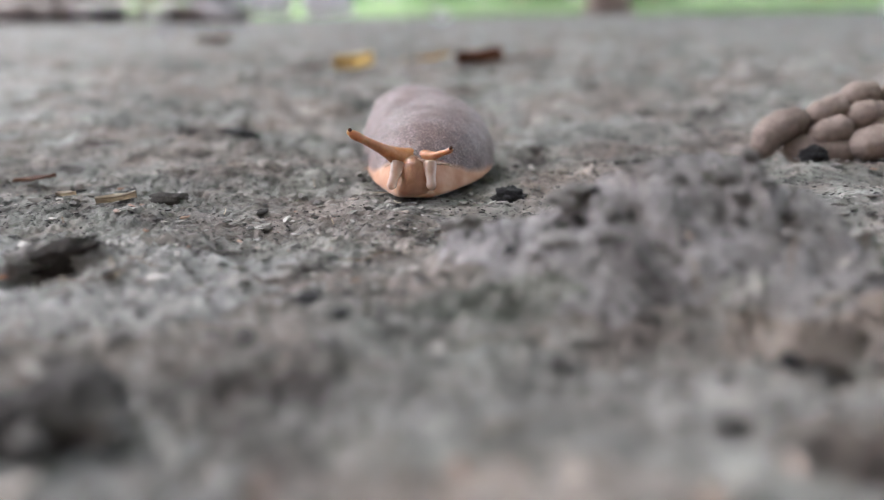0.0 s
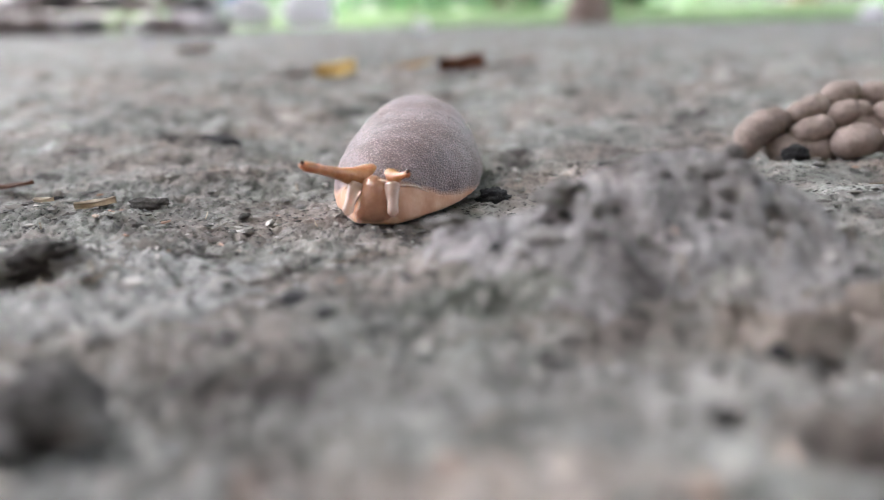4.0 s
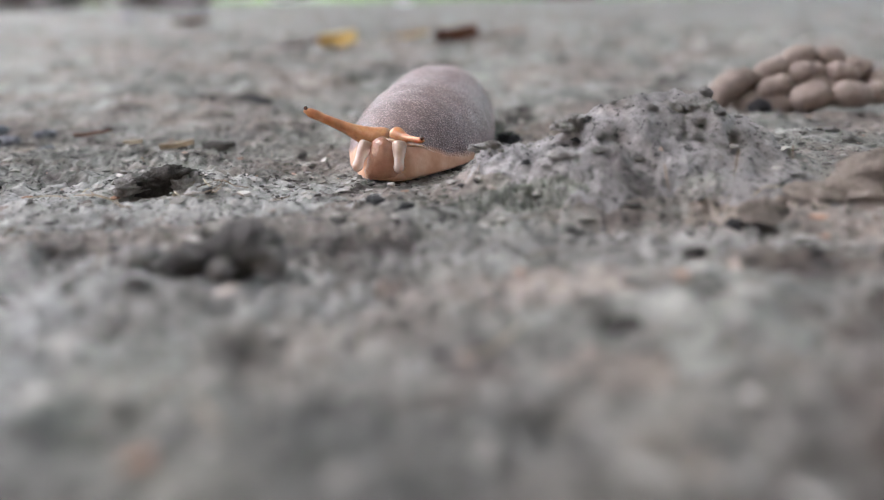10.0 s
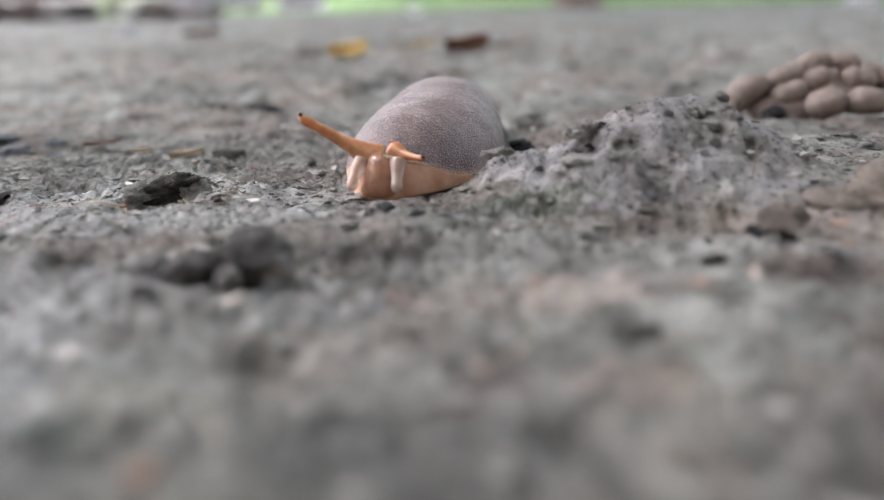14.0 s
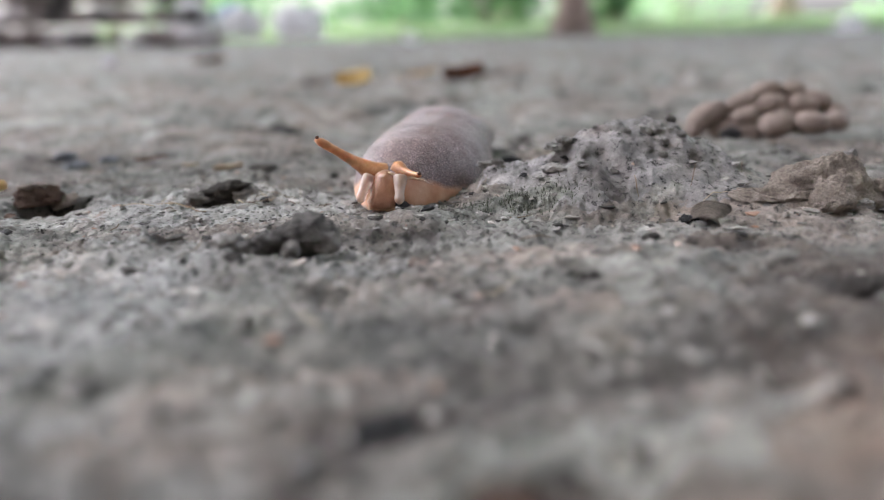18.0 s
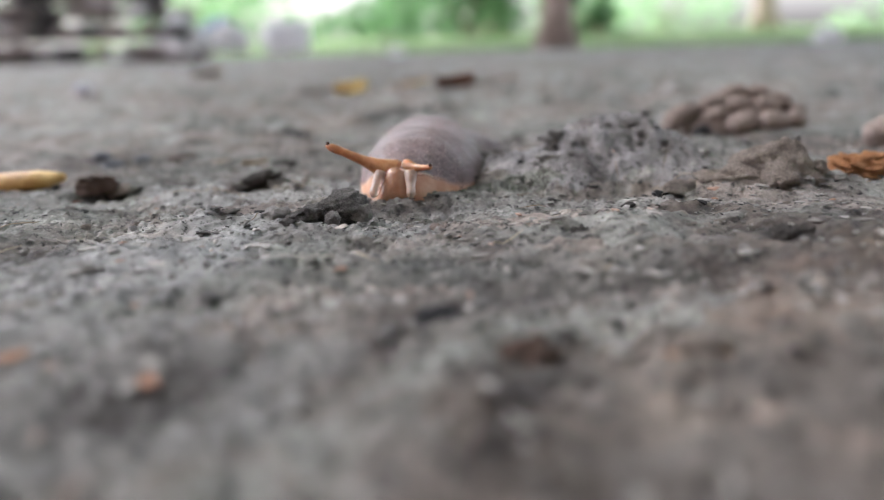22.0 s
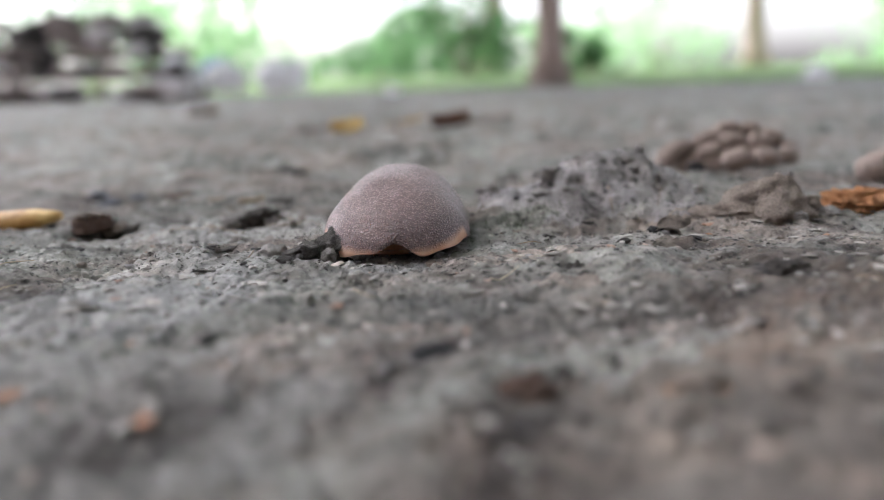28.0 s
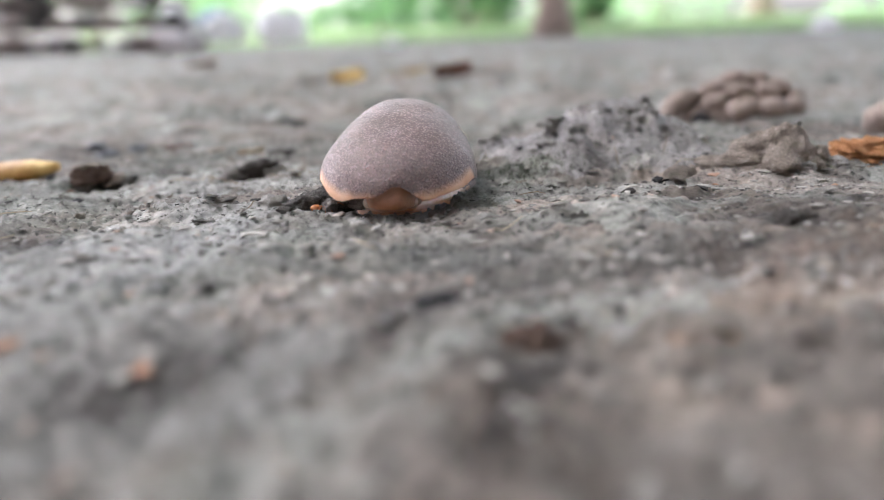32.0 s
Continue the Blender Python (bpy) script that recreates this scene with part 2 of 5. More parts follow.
def mantle_skin(name, offset, slope, reach, end, fade=1.0):
    """Granular grey pink skin; at the hem of the mantle it turns into orange flesh."""
    m = Mat(name, 0.5)
    m.b.inputs["Specular IOR Level"].default_value = 0.3
    grain = m.cells(3900)
    c = m.ramp(m.noise(220, 4), (0.3, (0.235, 0.168, 0.165)), (0.55, (0.33, 0.243, 0.238)), (0.75, (0.425, 0.325, 0.318)))
    c = m.mix(1.0, c, m.ramp(m.noise(1900, 2, 0.5), (0.35, 0.84), (0.65, 1.16)), "MULTIPLY")
    c = m.mix(1.0, c, m.ramp(grain, (0.08, 1.5), (0.5, 0.6)), "MULTIPLY")
    if reach:
        axes = m.t.nodes.new("ShaderNodeSeparateXYZ")
        m.link(m.co, axes.inputs[0])
        d = m.math("ADD", m.math("SUBTRACT", axes.outputs["Z"], offset), m.math("MULTIPLY", m.math("MINIMUM", axes.outputs["Y"], end), slope))
        d = m.math("ADD", d, m.math("MULTIPLY", m.math("MAXIMUM", m.math("SUBTRACT", axes.outputs["Y"], end), 0.0), fade))
        d = m.math("ADD", m.math("MULTIPLY", d, reach), m.math("MULTIPLY", m.noise(500, 3), 0.5))
        hem = m.ramp(d, (0.22, 1.0), (0.85, 0.0))
        c = m.mix(hem, c, m.ramp(m.noise(260, 4), *FLESH))
    m.colour(c)
    relief = m.mix(0.08, m.ramp(grain, (0.05, 1.0), (0.6, 0.0)), m.noise(1500, 4))
    if reach:
        relief = m.mix(hem, relief, m.mix(0.15, (0.5, 0.5, 0.5), m.noise(900, 3)))
    m.bump(relief, 0.00036)
    m.skin(0.2, 0.0012, (1.0, 0.5, 0.35))
    m.b.inputs["Coat Weight"].default_value = 0.03
    m.b.inputs["Coat Roughness"].default_value = 0.2
    return m


backskin = mantle_skin("grey pink granular mantle skin", -0.0014, -0.28, 650.0, 0.0145)
hemskin = mantle_skin("grey pink granular skin with an orange hem", 0.0052, 0.5, 700.0, 0.0075, 0.15)
tailskin = mantle_skin("dark grey pink granular tail skin", 0, 0, 0, 0)

flesh = Mat("moist orange flesh", 0.3)
flesh.colour(flesh.ramp(flesh.noise(260, 4), *FLESH))
flesh.bump(flesh.noise(1500, 3), 0.0001)
flesh.skin(0.55, 0.003, (1.0, 0.45, 0.2))
flesh.b.inputs["Coat Weight"].default_value = 0.12

rimflesh = Mat("glossy pale orange rim", 0.2)
rimflesh.colour(rimflesh.ramp(rimflesh.noise(700, 3), (0.35, (0.5, 0.27, 0.17)), (0.65, (0.72, 0.52, 0.42))))
rimflesh.skin(0.5, 0.0015, (1.0, 0.5, 0.3))
rimflesh.b.inputs["Coat Weight"].default_value = 0.6

facemat = Mat("brown moist head flesh", 0.3)
facemat.colour(facemat.ramp(facemat.noise(300, 4), (0.3, (0.24, 0.11, 0.062)), (0.55, (0.42, 0.225, 0.14)), (0.75, (0.55, 0.34, 0.23))))
facemat.bump(facemat.noise(1800, 3), 0.00012)
facemat.skin(0.4, 0.002, (1.0, 0.45, 0.2))
facemat.b.inputs["Coat Weight"].default_value = 0.3

feeler = Mat("translucent orange feeler", 0.36)
feeler.colour(feeler.ramp(feeler.noise(700, 4), (0.3, (0.3, 0.12, 0.045)), (0.6, (0.47, 0.22, 0.1)), (0.8, (0.58, 0.33, 0.19))))
feeler.bump(feeler.noise(2600, 3), 0.00008)
feeler.skin(0.5, 0.0015, (1.0, 0.4, 0.15))
feeler.b.inputs["Coat Weight"].default_value = 0.15

pale = Mat("pale glassy feeler", 0.28)
pale.colour(pale.ramp(pale.noise(600, 3), (0.35, (0.5, 0.34, 0.26)), (0.65, (0.7, 0.55, 0.46))))
pale.skin(0.3, 0.0015, (1.0, 0.7, 0.55))
pale.b.inputs["Transmission Weight"].default_value = 0.5
pale.b.inputs["Coat Weight"].default_value = 0.2

eyemat = Mat("dark eye spot", 0.15)
eyemat.colour(eyemat.ramp(eyemat.noise(900, 2), (0.4, (0.03, 0.012, 0.008)), (0.7, (0.12, 0.04, 0.02))))

yellow = Mat("yellow dry leaf stalk", 0.55)
yellow.colour(yellow.ramp(yellow.noise(230, 5), (0.3, (0.26, 0.12, 0.03)), (0.48, (0.43, 0.25, 0.07)), (0.66, (0.62, 0.43, 0.16))))
yellow.bump(yellow.noise(900, 3), 0.0002)
paleleaf = Mat("pale yellow leaf", 0.6)
paleleaf.colour(paleleaf.ramp(paleleaf.noise(140, 4), (0.35, (0.42, 0.27, 0.1)), (0.55, (0.7, 0.56, 0.28)), (0.7, (0.82, 0.74, 0.5))))
tanleaf = Mat("tan dry leaf scrap", 0.7)
tanleaf.colour(tanleaf.ramp(tanleaf.noise(900, 4), (0.35, (0.28, 0.23, 0.17)), (0.65, (0.46, 0.4, 0.31))))
brownleaf = Mat("brown dry leaf", 0.7)
brownleaf.colour(brownleaf.ramp(brownleaf.noise(150, 5), (0.3, (0.06, 0.025, 0.014)), (0.55, (0.16, 0.07, 0.035)), (0.75, (0.3, 0.15, 0.08))))
brownleaf.bump(brownleaf.noise(400, 4), 0.0005)

bark = Mat("grey brown bark", 0.9)
stretch = bark.t.nodes.new("ShaderNodeMapping")
stretch.inputs["Scale"].default_value = (1, 1, 0.2)
bark.link(bark.co, stretch.inputs[0])
bark.colour(bark.ramp(bark.noise(22, 6, 0.7, stretch.outputs[0]), (0.3, (0.2, 0.145, 0.12)), (0.55, (0.4, 0.3, 0.26)), (0.75, (0.55, 0.44, 0.39))))
bark.bump(bark.noise(30, 6, 0.7, stretch.outputs[0]), 0.02)


def leafy(name, a, b):
    m = Mat(name, 0.5)
    g = m.t.nodes.new("ShaderNodeNewGeometry")
    m.colour(m.mix(1.0, m.ramp(g.outputs["Random Per Island"], (0.0, a), (1.0, b)), m.ramp(m.noise(3, 3), (0.3, 0.7), (0.7, 1.2)), "MULTIPLY"))
    glow = m.t.nodes.new("ShaderNodeBsdfTranslucent")
    both = m.t.nodes.new("ShaderNodeMixShader")
    both.inputs[0].default_value = 0.45
    m.link(m.b.inputs["Base Color"].links[0].from_socket, glow.inputs["Color"])
    m.link(m.b.outputs[0], both.inputs[1])
    m.link(glow.outputs[0], both.inputs[2])
    m.link(both.outputs[0], m.t.nodes["Material Output"].inputs["Surface"])
    return m


mossmat = leafy("dull green moss", (0.05, 0.054, 0.04), (0.17, 0.178, 0.135))
leafmat = leafy("green leaves", (0.085, 0.185, 0.075), (0.23, 0.4, 0.19))
lightleaf = leafy("light green leaves", (0.26, 0.46, 0.22), (0.48, 0.66, 0.4))
bladesmat = leafy("meadow grass", (0.27, 0.4, 0.17), (0.54, 0.64, 0.4))
rubble = speckled("grey brown rubble", (0.08, 0.062, 0.055), (0.26, 0.205, 0.19), (0.44, 0.37, 0.35), 0.12, 0.9, 0.01)
darkrubble = speckled("dark broken rubble", (0.02, 0.018, 0.018), (0.06, 0.053, 0.05), (0.14, 0.12, 0.115), 0.1, 0.9, 0.01)
palerubble = speckled("pale pinkish concrete rubble", (0.4, 0.36, 0.35), (0.62, 0.57, 0.57), (0.78, 0.73, 0.74), 0.12, 0.85, 0.008)
plastic = Mat("crumpled white plastic", 0.35)
plastic.colour(plastic.ramp(plastic.noise(20, 4), (0.3, (0.82, 0.8, 0.81)), (0.6, (0.92, 0.9, 0.91))))
plastic.bump(plastic.noise(35, 5), 0.01)
through_light = plastic.t.nodes.new("ShaderNodeBsdfTranslucent")
through_light.inputs["Color"].default_value = (0.92, 0.9, 0.91, 1)
thin = plastic.t.nodes.new("ShaderNodeMixShader")
plastic.link(plastic.b.outputs[0], thin.inputs[1])
plastic.link(through_light.outputs[0], thin.inputs[2])
plastic.link(thin.outputs[0], plastic.t.nodes["Material Output"].inputs["Surface"])
bluewrap = Mat("faded blue plastic", 0.4)
bluewrap.colour(bluewrap.ramp(bluewrap.noise(25, 4), (0.3, (0.2, 0.32, 0.55)), (0.65, (0.42, 0.55, 0.75))))
bluewrap.bump(bluewrap.noise(40, 4), 0.01)

wallmat = speckled("weathered brown plaster", (0.1, 0.08, 0.065), (0.2, 0.165, 0.14), (0.28, 0.24, 0.21), 0.3, 0.9, 0.004)

bugshell = Mat("pale grey insect shell", 0.45)
bugshell.colour(bugshell.ramp(bugshell.noise(900, 4), (0.3, (0.26, 0.255, 0.31)), (0.65, (0.44, 0.43, 0.5))))
bugdark = Mat("dark insect body", 0.4)
bugdark.colour(bugdark.ramp(bugdark.noise(900, 4), (0.3, (0.05, 0.04, 0.05)), (0.65, (0.16, 0.13, 0.14))))
buglegs = Mat("pinkish insect legs", 0.5)
buglegs.colour(buglegs.ramp(buglegs.noise(900, 4), (0.3, (0.4, 0.32, 0.32)), (0.65, (0.6, 0.5, 0.5))))
antmat = Mat("orange red ant shell", 0.3)
antmat.colour(antmat.ramp(antmat.noise(1500, 4), (0.3, (0.35, 0.1, 0.03)), (0.65, (0.6, 0.22, 0.07))))


# ---- shapes ----
def hashed(i, j, seed):
    h = (i * 374761393 + j * 668265263 + seed * 974634777) & 0xFFFFFFFF
    h = ((h ^ (h >> 13)) * 1274126177) & 0xFFFFFFFF
    return ((h ^ (h >> 16)) & 0xFFFF) / 65535.0


def lattice(x, y, seed):
    """Smooth value noise from -1 to 1 on arrays."""
    i, j = np.floor(x).astype(np.int64), np.floor(y).astype(np.int64)
    u, v = x - i, y - j
    u, v = u * u * u * (u * (6 * u - 15) + 10), v * v * v * (v * (6 * v - 15) + 10)
    a, b, c, d = (hashed(i + p, j + q, seed) for q in (0, 1) for p in (0, 1))
    return 2 * ((a * (1 - u) + b * u) * (1 - v) + (c * (1 - u) + d * u) * v) - 1


def rough_sum(x, y, size, octaves, seed, gain=0.5):
    out, amp = 0 * x, 1.0
    for k in range(octaves):
        c, s = math.cos(1.3 * k + seed), math.sin(1.3 * k + seed)
        f = 2.03**k / size
        out = out + amp * lattice((c * x - s * y) * f, (s * x + c * y) * f, seed + 7 * k)
        amp *= gain
    return out


def hump(x, y, cx, cy, rx, ry, turn=0.0, power=1.0):
    c, s = math.cos(radians(turn)), math.sin(radians(turn))
    u, v = (c * (x - cx) + s * (y - cy)) / rx, (-s * (x - cx) + c * (y - cy)) / ry
    return np.exp(-((u * u + v * v) ** power))


def plates(x, y, size, seed):
    """Heights of small tilted plates of crust, each with its own slope and level."""
    i, j = np.floor(x / size).astype(np.int64), np.floor(y / size).astype(np.int64)
    best, out = np.full(x.shape, 1e9), np.zeros(x.shape)
    for p in (-1, 0, 1):
        for q in (-1, 0, 1):
            a, b = i + p, j + q
            dx, dy = x / size - a - hashed(a, b, seed), y / size - b - hashed(a, b, seed + 1)
            d = dx * dx + dy * dy
            h = (hashed(a, b, seed + 2) - 0.5) + dx * 1.2 * (hashed(a, b, seed + 3) - 0.5) + dy * 1.6 * (hashed(a, b, seed + 4) - 0.35) - 0.5 * d
            near = d < best
            best, out = np.where(near, d, best), np.where(near, h, out)
    return out


GROUND_Y = (-1.0, 0.0, 0.02, 0.04, 0.06, 0.10, 0.16, 0.30, 0.6, 2.0, 3.5)
GROUND_Z = (0.0025, 0.0025, 0.0022, 0.0012, 0.0, -0.0014, -0.0028, -0.0012, -0.002, -0.025, -0.04)
# the crest of the clay mound: x and height
MOUND_X = (-0.005, -0.0025, 0.0008, 0.0055, 0.009, 0.0115, 0.0140, 0.0190, 0.0232, 0.0258, 0.0290, 0.034, 0.045)
MOUND_Z = (0.0, 0.0008, 0.0034, 0.0047, 0.0055, 0.0074, 0.0084, 0.0090, 0.0096, 0.0092, 0.0062, 0.0040, 0.0)
# dents: x, y, radius, depth
PITS = ((0.0058, 0.0228, 0.0017, 0.0009), (0.0120, 0.0268, 0.0022, 0.0014), (-0.010, -0.0035, 0.0022, 0.0005), (-0.0044, -0.0105, 0.0024, 0.0005),
        (-0.0372, 0.0686, 0.0042, 0.0030), (-0.0608, 0.0694, 0.0046, 0.0036), (0.020, 0.034, 0.002, 0.0015), (-0.021, 0.012, 0.0025, 0.0012),
        (0.026, 0.018, 0.003, 0.0006), (0.012, 0.006, 0.0024, 0.0012), (-0.016, 0.022, 0.002, 0.001), (0.000, 0.012, 0.002, 0.001))


def level(y):
    z = 0 * y
    for k in (-0.012, -0.006, 0.0, 0.006, 0.012):
        z = z + np.interp(y + k, GROUND_Y, GROUND_Z) / 5
    return z


def height(x, y):
    """The ground's height, without its finest grain, on arrays."""
    far = np.clip((np.hypot(x, y - 0.04) - 0.2) / 1.5, 0, 1)
    z = level(y) + rough_sum(x, y, 0.035, 2, 3) * 0.0007 + far * rough_sum(x, y, 0.9, 3, 5) * 0.006
    near = 1 - np.clip((np.hypot(x, y - 0.05) - 0.25) / 0.3, 0, 0.85)
    z = z + near * (rough_sum(x, y, 0.010, 3, 11) * 0.0007)
    crumb = np.abs(rough_sum(x, y, 0.0035, 3, 17))
    z = z + near * (0.3 - crumb) * 0.00045
    # the clay mound beside the slug's way: a long broken crest with steps of clay
    wx, wy = x + rough_sum(x, y, 0.007, 3, 23) * 0.0011, y + rough_sum(x, y, 0.006, 3, 27) * 0.0012
    tall = 0 * x
    for k in (-0.0012, -0.0004, 0.0004, 0.0012):
        tall = tall + np.interp(wx + k, MOUND_X, MOUND_Z) / 4
    across = np.clip(np.where(wy < 0.0685, (0.0685 - wy) / 0.0165, (wy - 0.0685) / 0.011), 0, 1)
    m = 1.2 * tall * (1 - across) ** (0.75 + 0.6 * across)
    on = m > 1e-6
    clay_steps = 0 * m
    clay_steps[on] = np.clip(m[on] / 0.003, 0, 1) * (plates(wx[on], wy[on], 0.0056, 83) * 0.0009 + plates(wx[on] - 0.3 * wy[on], wy[on], 0.0023, 87) * 0.0002)
    z = z + m + clay_steps
    for px, py, r, d in ((0.0103, 0.0645, 0.0016, 0.0018), (0.0170, 0.0600, 0.0017, 0.0013), (0.0215, 0.0635, 0.0021, 0.0014), (0.0262, 0.0620, 0.0016, 0.0012), (0.0150, 0.0625, 0.0014, 0.0010), (0.0060, 0.0640, 0.0014, 0.0009)):
        z = z - d * hump(wx, wy, px, py, r * 1.3, r, 20, 1.7)
    # a low shelf of earth between the mound and the worm cast
    z = z + 0.0022 * hump(x, y, 0.047, 0.088, 0.017, 0.010, 10, 1.5)
    # earth under the worm cast and the tan clod
    z = z + 0.0013 * hump(x, y, 0.058, 0.114, 0.014, 0.008) + 0.0012 * hump(x, y, 0.040, 0.052, 0.011, 0.006)
    # a low ledge of tan earth in the foreground
    ledge = hump(x, y, 0.0045, 0.0280, 0.014, 0.007, -8, 2.0)
    z = z + 0.0011 * ledge
    z = z + 0.0013 * hump(x, y, 0.026, 0.004, 0.02, 0.01, 40) + 0.0008 * hump(x, y, -0.03, 0.0, 0.02, 0.012)
    z = z - 0.0011 * hump(x, y, -0.0145, 0.034, 0.011, 0.012)
    for px, py, r, d in PITS:
        z = z - 1.5 * d * hump(x, y, px, py, r, r, 0, 1.8) + 0.3 * d * hump(x, y, px, py + 0.6 * r, 2.0 * r, 1.6 * r)
    return z


def ground_at(x, y):
    return float(height(np.array([x]), np.array([y]))[0])


def spread(lo, hi, step, far_lo, far_hi, growth):
    inner = np.arange(lo, hi, step)
    out, s = [], step
    v = inner[-1]
    while v < far_hi:
        s *= growth
        v += s
        out.append(v)
    back, s, v = [], step, lo
    while v > far_lo:
        s *= growth
        v -= s
        back.append(v)
    return np.r_[back[::-1], inner, out]


def build_ground():
    xs = spread(-0.072, 0.082, 0.00026, -60, 60, 1.06)
    ys = spread(-0.02, 0.112, 0.00026, -60, 90, 1.03)
    gx, gy = np.meshgrid(xs, ys)
    z = height(gx, gy)
    fine = 1 - np.clip((np.hypot(gx, gy - 0.05) - 0.12) / 0.15, 0, 1)
    z = z + fine * (rough_sum(gx, gy, 0.0014, 2, 41) * 0.00018 + np.abs(rough_sum(gx, gy, 0.0011, 2, 43)) * -0.0002)
    warp = rough_sum(gx, gy, 0.004, 2, 51) * 0.0012
    ragged = np.clip(0.75 + 0.6 * rough_sum(gx, gy, 0.02, 2, 53), 0.15, 1.3)
    ragged = ragged * (1 - 0.6 * hump(gx, gy, 0.016, 0.067, 0.02, 0.012))
    z = z + fine * ragged * (plates(gx + warp, gy - warp, 0.0021, 61) * 0.0003 + plates(gx - warp, gy + warp, 0.00105, 67) * 0.00052)
    # clods and dents of the open yard
    open_yard = ys > 0.1
    yx, yy, yw = gx[open_yard], gy[open_yard], warp[open_yard]
    yard = np.clip((yy - 0.10) / 0.08, 0, 1) * (1 - np.clip((np.hypot(yx, yy) - 1.2) / 1.5, 0, 0.8))
    z[open_yard] += yard * (rough_sum(yx, yy, 0.022, 3, 91) * 0.0014 + plates(yx + 3 * yw, yy, 0.016, 93) * 0.0022 + plates(yx, yy + 2 * yw, 0.007, 95) * 0.0011)
    nx, ny = len(xs), len(ys)
    verts = np.stack([gx, gy, z], -1).reshape(-1, 3)
    i = (np.arange(ny - 1)[:, None] * nx + np.arange(nx - 1)[None]).ravel()
    quads = np.stack([i, i + 1, i + nx + 1, i + nx], -1)
    me = bpy.data.meshes.new("ground")
    me.vertices.add(len(verts))
    me.vertices.foreach_set("co", verts.ravel())
    me.loops.add(quads.size)
    me.loops.foreach_set("vertex_index", quads.ravel())
    me.polygons.add(len(quads))
    me.polygons.foreach_set("loop_start", np.arange(0, quads.size, 4))
    me.update(calc_edges=True)
    me.validate()
    me.polygons.foreach_set("use_smooth", np.ones(len(me.polygons), bool))
    me.materials.append(soil.m)
    return tagged(new("ground", me), "bare grey crumbly soil with a greenish film", "ground", kind="structure")


def part(name, bm, material, parent=None, label="", smooth=True):
    """Links a bmesh as one mesh object, under a thing or under a part."""
    me = bpy.data.meshes.new(name)
    bm.normal_update()
    bm.to_mesh(me)
    bm.free()
    for p in me.polygons:
        p.use_smooth = smooth
    me.materials.append(material.m)
    ob = new(name, me)
    ob.parent = parent
    if label:
        tagged(ob, label)
    return ob


def thing(name, m, label, category, group=""):
    ob = new(name)
    ob.empty_display_size = 0.01
    ob.matrix_world = m
    return tagged(ob, label, category, group)


def lumpy(rx, ry, rz, detail=3, jag=0.2, size=0.5, seed=0, flat=0.0, power=1, peak=0.0):
    """A worn lump: a ball pressed into shape, with uneven noise; size is the noise's, in radii."""
    bm = bmesh.new()
    bmesh.ops.create_icosphere(bm, subdivisions=detail, radius=1)
    off = Vector((seed * 7.13, seed * 3.7, seed * 1.9))
    for v in bm.verts:
        p = v.co.normalized()
        n = noise.fractal(p / size + off, 0.8, 2.1, 4)
        if power == 2:
            n = 0.5 - abs(n) * 1.6
        q = p * (1 + jag * n + 0.12 * jag * noise.fractal(p * 5 / size + off, 0.6, 2.2, 3))
        if flat and q.z < -flat:
            q.z = -flat + (q.z + flat) * 0.15
        narrow = 1 - peak * max(0.0, min(1.0, q.z))
        v.co = Vector((q.x * rx * narrow, q.y * ry * narrow, q.z * rz))
    return bm


def chipped(rx, ry, rz, cuts=9, seed=0, detail=4, jag=0.1, size=0.4, flat=0.6):
    """A broken lump: a ball cut by random planes, with uneven worn faces."""
    dice = random.Random(seed)
    planes = []
    for _ in range(cuts):
        n = Vector((dice.gauss(0, 1), dice.gauss(0, 1), dice.gauss(0, 0.9))).normalized()
        planes.append((n, dice.uniform(0.55, 0.9)))
    bm = bmesh.new()
    bmesh.ops.create_icosphere(bm, subdivisions=detail, radius=1)
    off = Vector((seed * 5.3, seed * 2.9, seed * 1.3))
    for v in bm.verts:
        p = v.co.normalized()
        r = min([1.0] + [d / max(p.dot(n), 0.05) for n, d in planes])
        q = p * r * (1 + jag * noise.fractal(p / size + off, 0.7, 2.1, 4) + 0.35 * jag * noise.fractal(p * 4.5 / size + off, 0.7, 2.1, 3))
        if q.z < -flat:
            q.z = -flat + (q.z + flat) * 0.15
        v.co = Vector((q.x * rx, q.y * ry, q.z * rz))
    return bm


def sausage(points, r, seed=0, sides=16, count=22):
    """A plump worm-like roll along a smooth line, with rounded ends."""
    line = eased(list(range(len(points))), points, count)
    rad = []
    for k, (u, *p) in enumerate(line):
        e = 2 * k / (count - 1) - 1
        rad.append(r * max(0.12, (1 - abs(e) ** 3.2)) ** 0.5 * (1 + 0.2 * noise.noise(Vector((u * 2.6, seed, 0)))))
    bm = tube([p for u, *p in line], rad, sides)
    for v in bm.verts:
        v.co += v.co.normalized() * (r * 0.14 * noise.noise(v.co / (r * 0.9) + Vector((seed, 0, 0))))
    return bm


